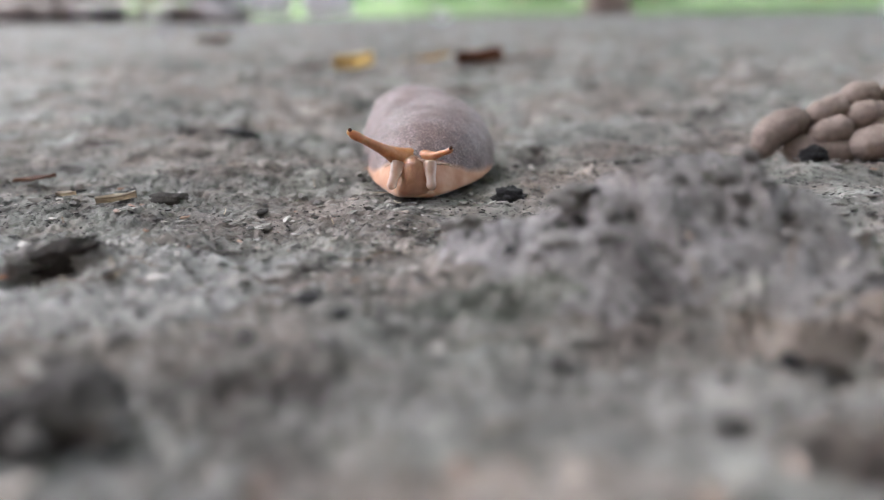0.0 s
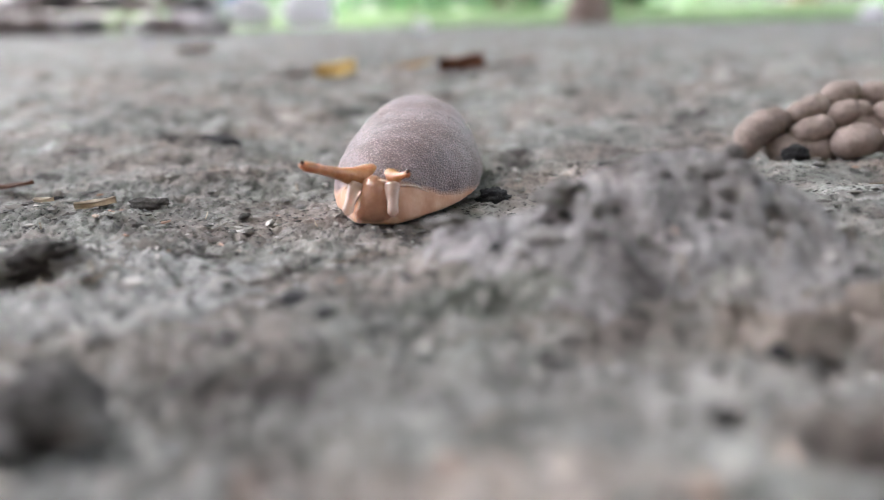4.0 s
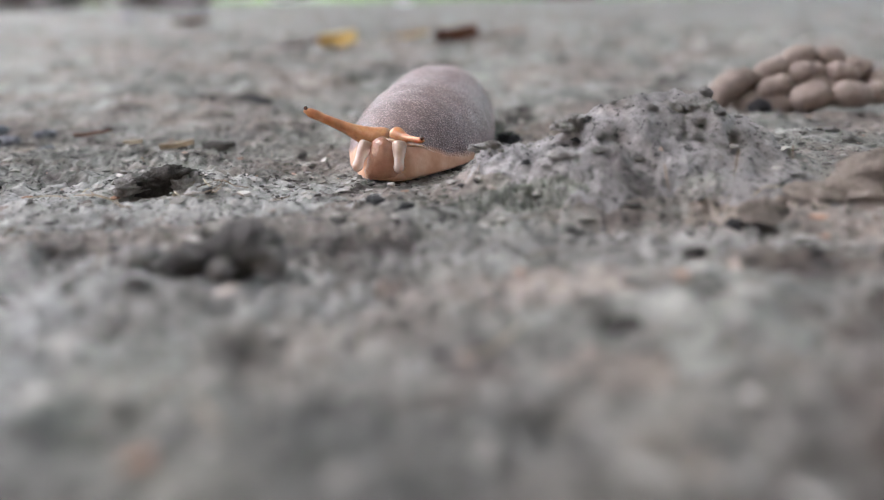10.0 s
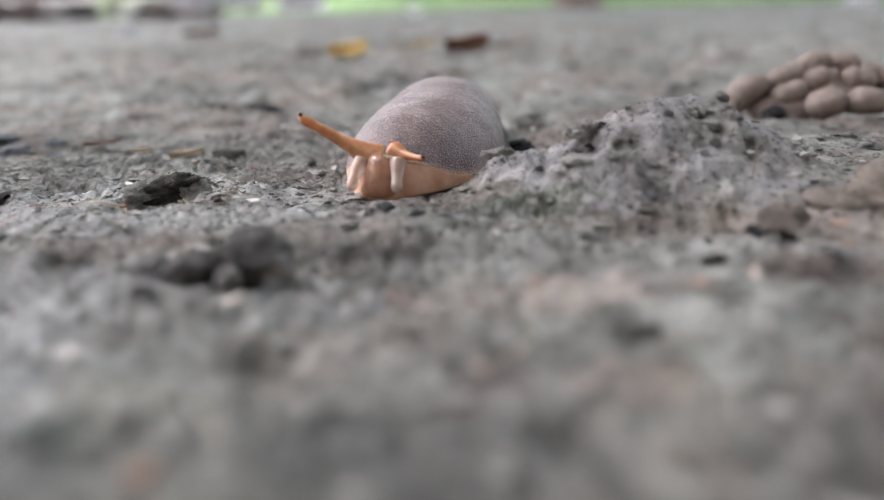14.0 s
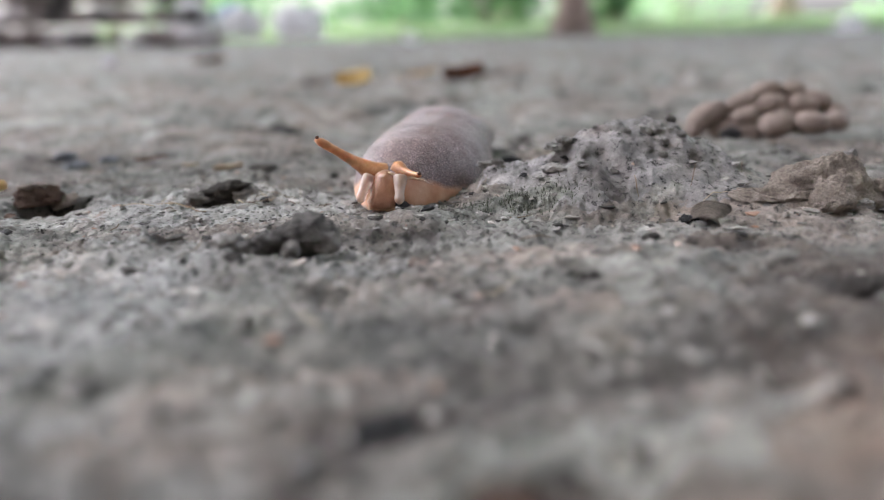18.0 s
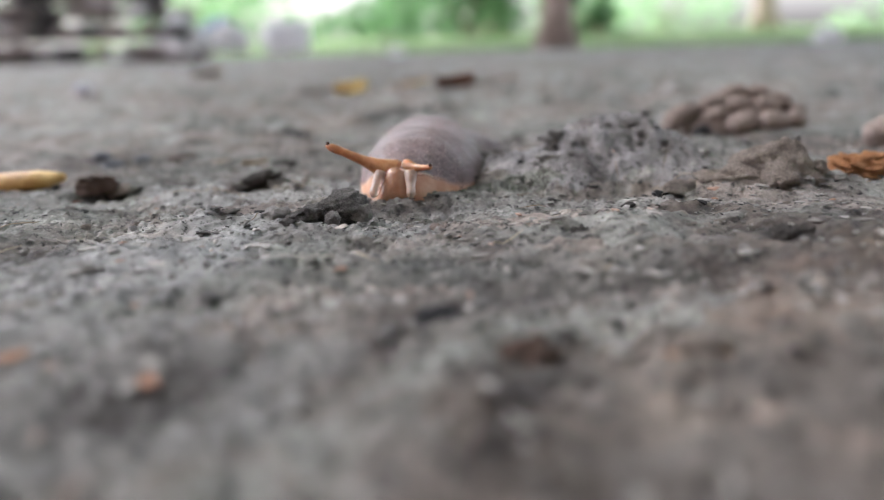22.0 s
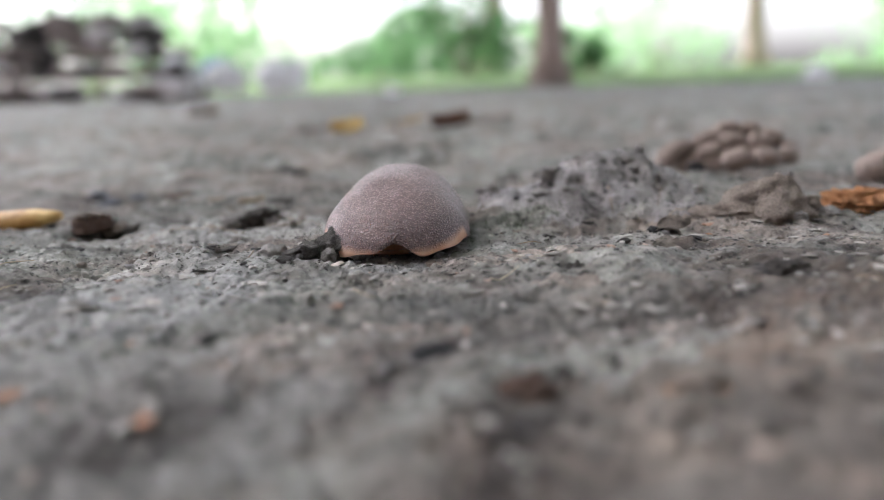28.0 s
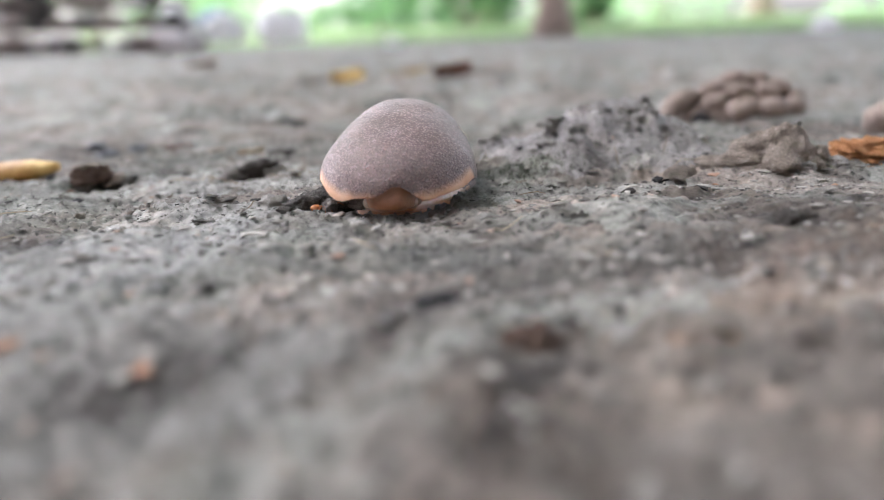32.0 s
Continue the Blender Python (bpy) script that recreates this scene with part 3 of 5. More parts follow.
def tube(points, radii, sides=10, squash=1.0, caps=True):
    """A round tapering tube along points, with rounded ends where the radii close."""
    bm = bmesh.new()
    points = [Vector(p) for p in points]
    rings = []
    for k, (p, r) in enumerate(zip(points, radii)):
        d = (points[min(k + 1, len(points) - 1)] - points[max(k - 1, 0)]).normalized()
        a = d.cross(Vector((0.03, 0.05, 1)) if abs(d.z) < 0.95 else Vector((1, 0, 0))).normalized()
        b = a.cross(d)
        rings.append([bm.verts.new(p + a * (r * math.cos(w)) + b * (r * squash * math.sin(w))) for w in (2 * math.pi * s / sides for s in range(sides))])
    for lo, hi in zip(rings, rings[1:]):
        for s in range(sides):
            bm.faces.new((lo[s], lo[(s + 1) % sides], hi[(s + 1) % sides], hi[s]))
    if caps:
        bm.faces.new(rings[0][::-1])
        bm.faces.new(rings[-1])
    bmesh.ops.recalc_face_normals(bm, faces=bm.faces)
    return bm


def loft(sections, around=36, wrinkle=0.0, seed=0, size=0.004, belly=0.12):
    """A body along +y: sections of (y, centre x, half width, base z, height, sharpness of the dome)."""
    bm = bmesh.new()
    rings = []
    for y, cx, w, z0, h, k in sections:
        ring = []
        for s in range(around):
            a = 2 * math.pi * s / around
            ca, sa = math.cos(a), math.sin(a)
            x = w * math.copysign(abs(ca) ** k, ca)
            z = h * abs(sa) ** k if sa >= 0 else -h * belly * abs(sa)
            p = Vector((cx + x, y, z0 + z))
            if wrinkle:
                n = Vector((x, 0, z)).normalized() if w > 0 else Vector((0, 0, 1))
                p += n * (wrinkle * noise.fractal(p / size + Vector((seed, 0, 0)), 0.9, 2.0, 2))
            ring.append(bm.verts.new(p))
        rings.append(ring)
    for lo, hi in zip(rings, rings[1:]):
        for s in range(around):
            bm.faces.new((lo[s], lo[(s + 1) % around], hi[(s + 1) % around], hi[s]))
    bm.faces.new(rings[0][::-1])
    bm.faces.new(rings[-1])
    bmesh.ops.recalc_face_normals(bm, faces=bm.faces)
    return bm


def eased(keys, values, n):
    """n sections between key sections, smoothly."""
    keys, out = np.array(keys, float), []
    values = np.array(values, float)
    for u in np.linspace(keys[0], keys[-1], n):
        k = min(int(np.searchsorted(keys, u, side="right")) - 1, len(keys) - 2)
        f = (u - keys[k]) / (keys[k + 1] - keys[k])
        h = keys[k + 1] - keys[k]
        a, b = max(k - 1, 0), min(k + 2, len(keys) - 1)
        m0, m1 = (values[k + 1] - values[a]) / (keys[k + 1] - keys[a]) * h, (values[b] - values[k]) / (keys[b] - keys[k]) * h
        p, q = values[k], values[k + 1]
        out.append((u, *(p + m0 * f + (3 * (q - p) - 2 * m0 - m1) * f * f + (2 * (p - q) + m0 + m1) * f**3)))
    return out


build_ground()


def add_light_block():
    """A plain wall, added unseen behind the yard to darken front-facing sides."""
    bm = bmesh.new()
    bmesh.ops.create_cube(bm, size=1)
    for v in bm.verts:
        v.co = Vector((v.co.x * 12, v.co.y * 0.2, v.co.z * 3.2 + 1.5))
    ob = part("wall_light_block", bm, wallmat, smooth=False)
    ob.location = (0, -1.6, 0)
    tagged(ob, "plain weathered brown wall added unseen behind the yard to block light", "wall", kind="structure")


add_light_block()


# ---- the slug ----
def build_slug():
    """The slug looks along -y, its mouth at the origin, its tail towards +y."""
    slug = thing("slug", Matrix(), "grey pink slug with granular skin and orange underside crawling on soil", "slug")
    mm = 0.001
    def body(keys, values, count, around, wrinkle, seed, size):
        return loft([tuple(v * mm if k < 5 else v for k, v in enumerate(q)) for q in eased(keys, values, count)], around, wrinkle, seed, size)

    mantle = part("mantle", body([8, 9, 11, 15, 18, 22, 28, 34, 42, 46, 48],
                                 [(0.3, 1.6, 0.3, 1.3, 0.9), (0.3, 4.8, 0.5, 3.4, 0.9), (0.3, 7.2, 1.2, 4.8, 0.92), (0.4, 9.0, 1.9, 5.9, 0.95), (0.4, 9.4, 1.3, 7.4, 0.97), (0.5, 9.5, 0.6, 9.0, 0.98), (0.5, 9.1, 0.5, 9.5, 0.98),
                                  (0.5, 8.1, 0.5, 8.9, 0.98), (0.3, 6.5, 0.5, 7.3, 0.97), (0.1, 5.1, 0.5, 5.8, 0.96), (0.0, 0.5, 0.5, 1.0, 0.95)], 140, 72, 0.00013, 1, 0.0045), backskin, slug)
    # the front lip arches up over the mouth
    for v in mantle.data.vertices:
        x, y, z = v.co.x / mm, v.co.y / mm, v.co.z / mm
        v.co.z += mm * 2.0 * math.exp(-(((x - 0.6) / 3.4) ** 2)) * max(0.0, 1 - z / 6.5) * max(0.0, min(1.0, (24 - y) / 9))
        v.co.z += mm * 0.35 * math.sin(1.25 * x) * max(0.0, 1 - z / 4) * max(0.0, min(1.0, (20 - y) / 6))
    tail = part("tail", body([-9, 0, 9, 17, 22, 24], [(0, 6.9, 0.5, 7.6, 0.98), (0, 6.6, 0.5, 7.4, 0.97), (0, 4.8, 0.5, 5.4, 0.95), (0, 3.1, 0.4, 3.3, 0.95), (0, 1.5, 0.3, 1.6, 0.95), (0, 0.2, 0.2, 0.3, 0.9)], 70, 56, 0.00012, 6, 0.004), tailskin, mantle)
    tail.rotation_mode = "QUATERNION"
    line = [(0.0005 + 0.0096 * math.cos(radians(a)), 0.0245 + 0.000028 * (100 - a), 0.0005 + 0.00905 * math.sin(radians(a))) for a in range(100, 24, -4)]
    part("crease", tube(line, [0.00002 + 0.00007 * math.sin(math.pi * k / (len(line) - 1)) for k in range(len(line))], 6), pale, mantle, "thin pale crease across the back")
    hood_keys = [0.5, 0.9, 1.8, 3.4, 6, 10, 15, 20, 25, 29, 32]
    hood = [(0.1, 1.2, 0.9, 1.6, 0.95), (0.1, 2.2, 0.5, 3.4, 0.95), (0.2, 3.2, 0.35, 4.7, 0.95), (0.3, 4.3, 0.3, 5.6, 0.96), (0.5, 5.9, 0.3, 6.7, 0.97), (0.6, 7.7, 0.3, 7.8, 0.97), (0.7, 9.0, 0.3, 8.5, 0.98), (0.7, 9.5, 0.4, 8.95, 0.98), (0.6, 9.4, 0.5, 8.9, 0.98), (0.5, 9.0, 0.5, 8.6, 0.98), (0.5, 8.2, 0.5, 8.0, 0.98)]
    front = part("mantle_front", body(hood_keys, hood, 100, 80, 0.00018, 4, 0.003), hemskin, slug)
    left, right = [], []
    for y, cx, w, z0, h, k in eased(hood_keys, hood, 100):
        up = (5.4 - 0.5 * y - z0) / h
        if up < 0.995 and y < 5.5:
            reach = w * math.sqrt(1 - up * up) + 0.05
            lip = (5.4 - 0.5 * y) + 0.16 * math.sin(2.1 * reach)
            left.append(((cx - reach) * mm, (y - 0.1) * mm, lip * mm))
            right.append(((cx + reach) * mm, (y - 0.1) * mm, lip * mm))
    edge = left[::-1] + right
    part("rim", tube(edge, [0.00003 + 0.00019 * math.sin(math.pi * k / (len(edge) - 1)) ** 1.5 for k in range(len(edge))], 10), rimflesh, front, "thin glossy pale orange rim of the mantle")
    foot = part("foot", body([0.2, 0.7, 1.8, 5, 9, 14, 20, 40, 54, 60],
                             [(0.1, 1.2, 0.3, 1.0, 0.9), (0.1, 2.2, 0.1, 1.7, 0.9), (0.2, 3.1, 0.0, 2.0, 0.92), (0.4, 5.0, 0, 2.2, 0.93), (0.6, 7.0, 0, 2.2, 0.93), (0.6, 8.5, 0, 2.2, 0.92), (0.5, 8.6, 0, 2.0, 0.9), (0.3, 6.4, 0, 1.8, 0.85), (0, 3.4, 0, 1.2, 0.9), (-0.3, 0.6, 0, 0.5, 1)], 80, 48, 0.00016, 2, 0.003), flesh, slug, "orange fleshy foot under the mantle")
    head = part("head", body([-0.2, 0.15, 0.8, 2.2, 5, 9],
                             [(0, 0.7, 1.6, 1.6, 1), (0, 1.5, 0.8, 3.4, 1.0), (0, 2.1, 0.4, 4.5, 1.0), (0, 2.8, 0.3, 5.0, 1.0), (0, 3.2, 0.3, 5.1, 0.95), (0, 3.2, 0.3, 4.4, 0.9)], 40, 40, 0.00024, 3, 0.0018), facemat, slug, "brown moist head")
    feelers = {}
    for side, long in ((-1, 8.2), (1, 3.9)):
        # an upper feeler: points along -z of its own from the root
        pts = [(0, 0, -u * long * mm) for u in np.linspace(-0.25, 1, 14)]
        rad = [2.0, 1.85, 1.55, 1.25, 1.02, 0.86, 0.72, 0.66, 0.6, 0.56, 0.55, 0.6, 0.56, 0.25]
        up = part("upper_feeler", tube(pts, [r * mm * (1 if side < 0 else 0.64) for r in rad], 14), feeler, slug)
        up["side"] = side
        tip = part("eye_tip", lumpy(0.00026, 0.00026, 0.00026, 2, 0.03, 1, 3), eyemat, up, "dark shiny eye at the feeler's end")
        tip.location = (0.00016 * side, 0.0003, -long * mm * 0.985)
        low = part("lower_feeler", tube([(0, 0.12 * mm * math.sin(3 * u), -u * 2.7 * mm) for u in np.linspace(-0.4, 1, 12)], [r * mm for r in (0.85, 0.88, 0.86, 0.8, 0.74, 0.68, 0.62, 0.6, 0.62, 0.66, 0.58, 0.25)], 14), pale, slug, "short pale glassy feeler")
        feelers[side] = (up, low)
    return slug, mantle, tail, front, foot, head, feelers


slug, mantle, tail, mantle_front, foot, head, feelers = build_slug()
for ob in (slug, mantle, mantle_front, foot, head):
    ob.rotation_mode = "QUATERNION"


# ---- worm casts ----
def worm_cast(x, y, rolls, label):
    """A heap of smooth rolls of earth: each a radius and a line, in millimetres."""
    z = ground_at(x, y)
    cast = thing("worm_cast", pose(x, y, z), label, "worm cast", "worm casts on the soil")
    for k, (r, *line) in enumerate(rolls):
        part("roll", sausage([tuple(v * 0.001 for v in p) for p in line], r * 0.001, 3 + 2 * k), castmat, cast)
    return cast


worm_cast(0.0645, 0.126, [
    (2.5, (-17.6, -2.5, 1.4), (-16.0, -1.2, 4.4), (-12.8, 0, 6.3), (-9.4, 0.8, 6.4)), (2.1, (-9.6, 0.6, 6.4), (-6.8, 0.8, 8.0), (-3.4, 1.2, 8.9)), (2.2, (-4.0, 2.2, 9.0), (-0.6, 3.0, 10.2), (2.2, 3.2, 10.4)),
    (2.0, (2.2, 2.8, 10.4), (5.2, 2.6, 10.0), (7.4, 2.2, 8.8)), (2.1, (6.4, 1.4, 8.4), (9.4, 0.8, 8.2), (11.8, 0.4, 6.6)), (2.2, (-9.8, -1.4, 3.8), (-6.6, -1.8, 5.2), (-3.4, -1.2, 5.8)), (2.1, (-4.2, -0.4, 6.4), (-0.8, -0.4, 7.6), (2.6, -0.2, 7.6)),
    (1.9, (2.4, -0.8, 7.8), (5.6, -1.4, 7.4), (8.6, -1.4, 6.6)), (2.6, (-4.6, -4.0, 2.8), (-1.4, -4.8, 3.9), (2.4, -5.0, 4.2)), (2.4, (2.0, -5.0, 3.8), (5.6, -5.4, 4.2), (9.4, -4.8, 3.6)), (2.2, (8.8, -4.2, 4.0), (12.0, -3.0, 4.2), (13.8, -1.0, 3.6)),
    (2.3, (10.0, 2.6, 6.0), (13.2, 2.2, 5.2), (15.2, 1.0, 3.0)), (2.0, (10.6, -1.2, 6.2), (13.0, -0.6, 5.6), (14.8, 0.6, 4.2)),
    (3.4, (-13.0, 3.0, 2.4), (-5.0, 3.0, 4.2), (2.0, 3.6, 5.6), (9.0, 2.4, 3.6)), (2.6, (-13.4, -0.8, 2.6), (-8.0, -1.8, 1.8), (-2.0, -2.6, 2.6)), (3.2, (-3, 0, 3.8), (3, 0, 4.6), (10, 0, 3.4))],
    "brown coiled worm cast of smooth rounded rolls on the soil")
worm_cast(0.0835, 0.0975, [(3.2, (-5.5, -0.6, 2.4), (-1, -1.0, 4.0), (4.5, -0.4, 3.6)), (2.8, (-1, 1.5, 4.2), (3.0, 1.0, 5.0), (7.5, 0.6, 3.0)), (3.0, (-4, 2, 2.0), (1, 2.4, 2.6), (7, 2, 2.0))], "small brown worm cast lump on soil")


# ---- clods, pebbles, leaves ----
def clod(name, x, y, size, material, label, seed, detail=4, jag=0.35, sink=0.35, turn=0, rough=0.55, category="clod", power=1, peak=0.0):
    rx, ry, rz = (s * 0.001 for s in size)
    ob = part(name, lumpy(rx, ry, rz, detail, jag, rough, seed, 0.55, power, peak), material)
    ob.matrix_world = pose(x, y, ground_at(x, y) + rz * (1 - 2 * sink) * 0.5, 0, 0, turn)
    return tagged(ob, label, category)


def heap(name, x, y, label, category, lumps, sink=0.0):
    """A clod that is several lumps grown together; sizes and places in millimetres."""
    root = thing(name, pose(x, y, ground_at(x, y) - sink * 0.001), label, category)
    for k, (lx, ly, lz, size, material, turn, tilt, jag, cuts) in enumerate(lumps):
        shape = lumpy(*(v * 0.001 for v in size), 5, jag, 0.75, k + 3, 0.6, 1, 0.5) if not cuts else None
        ob = part("lump", shape or chipped(*(v * 0.001 for v in size), cuts, int(abs(x) * 9e4) + 7 * k, 5 if max(size) > 2.5 else 4, jag), material, root)
        ob.matrix_local = pose(lx * 0.001, ly * 0.001, lz * 0.001, tilt, tilt * 0.6, turn)
    return root


heap("soil_clod", -0.0218, 0.0382, "grey angular broken clod of clay lying on the soil", "clod", (
    (0.9, 0.3, 1.2, (3.9, 2.7, 2.3), rockclay, 12, 6, 0.2, 11), (-2.2, 0, 0.8, (3.0, 2.2, 1.7), rockclay, 40, -8, 0.22, 10), (3.4, -0.4, 0.8, (1.7, 1.7, 1.5), stoneclay, 70, 10, 0.25, 9),
    (-4.4, -0.3, 0.3, (1.4, 1.2, 0.8), rockclay, 10, 0, 0.25, 8), (0.4, -2.0, 0.4, (1.6, 1.1, 1.0), stoneclay, 100, 5, 0.25, 8)), -1.0)
clod("soil_clod", -0.0288, 0.0392, (1.8, 1.6, 1.1), clay, "small grey clod beside the angular one", 9, 3, 0.4, 0.3)
heap("tan_clod", 0.0397, 0.0515, "tan and grey peaked clod of earth with a crumbly crest", "clod", (
    (0.2, 0.4, 1.4, (6.6, 5.0, 4.6), tanclay, 5, 4, 0.34, 0), (1.8, 0.5, 3.4, (3.0, 2.4, 2.7), stoneclay, 30, 12, 0.34, 0), (4.6, 0.2, 1.2, (3.2, 2.6, 2.2), tanclay, 60, -14, 0.16, 8), (-4.4, -0.2, 0.7, (2.8, 2.4, 1.5), tanclay, 100, 10, 0.16, 8),
    (-1.2, -2.8, 0.5, (2.6, 2.0, 1.3), tanclay, 70, 5, 0.18, 8), (7.2, -0.8, 0.4, (2.4, 2.0, 1.1), clay, 10, 0, 0.2, 8), (-8.0, 0.8, 0.9, (3.6, 2.4, 0.7), tanclay, 8, 6, 0.2, 8), (3.0, -3.0, 0.4, (2.0, 1.4, 0.9), clay, 50, 0, 0.2, 8)), 0.3)
clod("brick_crumb", 0.0550, 0.0555, (5.6, 3.0, 2.4), rust, "crumbly rust orange brick fragment", 15, 5, 0.45, 0.2, 0, 0.35, "brick fragment")
heap("soil_clod", -0.0622, 0.0718, "reddish brown clod with a pale top overhanging a dark dent", "clod", (
    (-1.4, 0, 3.4, (3.4, 3.0, 2.0), redclay, 10, -9, 0.3, 8), (-1.8, 0.8, 4.6, (2.6, 2.2, 1.0), tanclay, 30, -6, 0.34, 8), (2.0, 1.0, 2.4, (2.3, 1.9, 1.0), tanclay, 60, -14, 0.34, 8), (4.2, 1.6, 2.6, (1.8, 1.4, 0.6), clay, 30, -10, 0.34, 8), (-3.8, 0.8, 1.4, (1.7, 2.0, 2.3), redclay, 0, 0, 0.3, 8),
    (1.2, 2.6, 0.4, (3.8, 1.2, 1.5), darkclay, 0, 0, 0.3, 8)), -1.3)
heap("soil_clod", -0.0372, 0.0708, "dark broken clod overhanging a dent strewn with fibres", "clod", (
    (0.6, 0.4, 3.1, (3.2, 2.3, 1.3), darkclay, 15, -12, 0.36, 8), (-2.8, 0.8, 2.3, (2.3, 1.9, 1.4), clay, 50, -8, 0.34, 8), (3.5, 0.3, 2.0, (1.6, 1.7, 1.8), clay, 80, 0, 0.34, 8), (-0.4, 1.8, 1.5, (3.4, 1.2, 1.8), darkclay, 0, 0, 0.34, 8), (-4.8, 0.2, 0.9, (1.6, 1.4, 1.1), clay, 20, 0, 0.34, 8)), -1.2)
clod("pebble", 0.0087, 0.0617, (1.7, 1.3, 0.7), clay, "flat grey pebble at the mound's foot", 25, 3, 0.3, 0.15, 0, 0.6, "pebble")
clod("pebble", -0.0111, 0.0589, (1.0, 0.9, 0.6), charcoal, "small black gritty pebble on soil", 26, 3, 0.3, 0.2, 0, 0.6, "pebble")
clod("pebble", 0.007, 0.1007, (1.9, 1.5, 1.3), charcoal, "black shiny gritty pebble", 27, 4, 0.4, 0.2, 0, 0.5, "pebble")
clod("pebble", -0.0437, 0.158, (4.2, 2.4, 1.8), charcoal, "dark clod half sunk in the soil", 28, 4, 0.4, 0.35, 0, 0.5, "pebble")
clod("pebble", -0.0374, 0.1015, (2.6, 1.2, 0.9), darkclay, "dark flat pebble on the soil", 29, 3, 0.4, 0.3, 0, 0.5, "pebble")
clod("pebble", 0.0533, 0.1192, (2.0, 1.6, 1.6), charcoal, "black round crumb before the worm cast", 30, 4, 0.3, 0.1, 0, 0.5, "pebble")
clod("pebble", 0.006, -0.0125, (1.6, 1.1, 0.7), tanclay, "small orange tan earth pebble", 33, 3, 0.3, 0.25, 0, 0.5, "pebble")
clod("pebble", -0.0635, 0.0640, (0.85, 0.6, 0.45), redclay, "tiny red crumb of brick", 34, 3, 0.3, 0.2, 0, 0.5, "pebble")
heap("soil_clod", 0.0098, 0.0668, "broken ledge of clay on the mound's shoulder", "clod", ((0, 0, 0.7, (1.9, 1.4, 0.7), clay, 10, 14, 0.3, 8), (1.1, 0.6, 1.4, (1.3, 1.1, 0.7), clay, 60, 8, 0.3, 8)), 0.5)
heap("soil_clod", 0.0228, 0.0668, "crumbling crest of clay on the mound", "clod", ((-1.6, 0, 0.3, (1.5, 1.2, 0.9), clay, 10, 10, 0.35, 9), (0.5, 0.2, 0.6, (1.6, 1.3, 1.0), clay, 60, 8, 0.35, 9), (2.4, -0.4, 0.2, (1.4, 1.1, 0.8), clay, 30, -12, 0.35, 9), (0.8, -1.6, -0.6, (1.3, 1.0, 0.8), clay, 80, 0, 0.35, 9)), 0.5)
heap("soil_clod", 0.0008, 0.0675, "small flat clod on the mound's low end", "clod", ((0, 0, 0.4, (1.9, 1.4, 0.8), clay, 20, 10, 0.3, 9), (1.0, 0, 0.9, (1.0, 0.9, 0.6), stoneclay, 50, 0, 0.3, 8)), 0.5)


crestkinds = [part("soil_clod", lumpy(1.0, 0.9, 0.75, 3, 0.5, 0.6, 150 + k, 0.5), (clay, stoneclay, clay)[k]) for k in range(3)]
crest = random.Random(33)
for k in range(16):
    ob = crestkinds[k] if k < 3 else new("soil_clod", crestkinds[crest.choice((0, 1, 1, 2))].data)
    cx, cy = ((0.0225, 0.0670), (0.026, 0.065), (0.014, 0.0675))[k % 3]
    cx, cy = crest.gauss(cx, 0.0028), crest.gauss(cy, 0.0018)
    r = 0.0003 + 0.0005 * crest.random() ** 2
    ob.matrix_world = pose(cx, cy, ground_at(cx, cy), crest.uniform(-25, 25), crest.uniform(-25, 25), crest.uniform(0, 360)) @ Matrix.Scale(r, 4)
    tagged(ob, "crumb of clay on the mound", "clod", "crumbs on the mound")


def curl_flake(x, y, turn):
    """A thin crust flake curled over a dark hollow."""
    bm = bmesh.new()
    rows = []
    for a in range(15):
        w = radians(-20 + 200 * a / 14)
        row = []
        for b in range(9):
            v = b / 8 - 0.5
            r = 0.0015 * (1 + 0.25 * v) + 0.0002 * noise.noise(Vector((a * 0.4, b * 0.5, 1)))
            row.append(bm.verts.new((math.cos(w) * r * 1.35, v * 0.0062, 0.0004 + math.sin(w) * r * 0.75)))
        rows.append(row)
    for lo, hi in zip(rows, rows[1:]):
        for b in range(8):
            bm.faces.new((lo[b], lo[b + 1], hi[b + 1], hi[b]))
    bmesh.ops.solidify(bm, geom=bm.faces[:], thickness=0.0004)
    ob = part("crust_flake", bm, tanclay)
    ob.matrix_world = pose(x, y, ground_at(x, y) - 0.0002, 4, 0, turn)
    return tagged(ob, "curled flake of dry earth crust over a dark hollow", "crust flake")


curl_flake(0.0242, 0.0475, -28)
# dark lumps put where the soil's dents and the flake's hollow are only shaded
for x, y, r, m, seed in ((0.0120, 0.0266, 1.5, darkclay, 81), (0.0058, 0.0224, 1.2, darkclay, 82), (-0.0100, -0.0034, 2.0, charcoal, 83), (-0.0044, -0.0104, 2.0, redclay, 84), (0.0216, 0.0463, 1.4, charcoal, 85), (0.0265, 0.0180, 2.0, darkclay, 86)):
    clod("soil_clod", x, y, (r, r * 0.8, r * 0.7), m, "dark lump in place of the shade in a soil dent", seed, 4, 0.5, 0.6, 30, 0.5)["group"] = "dark clods in dents"


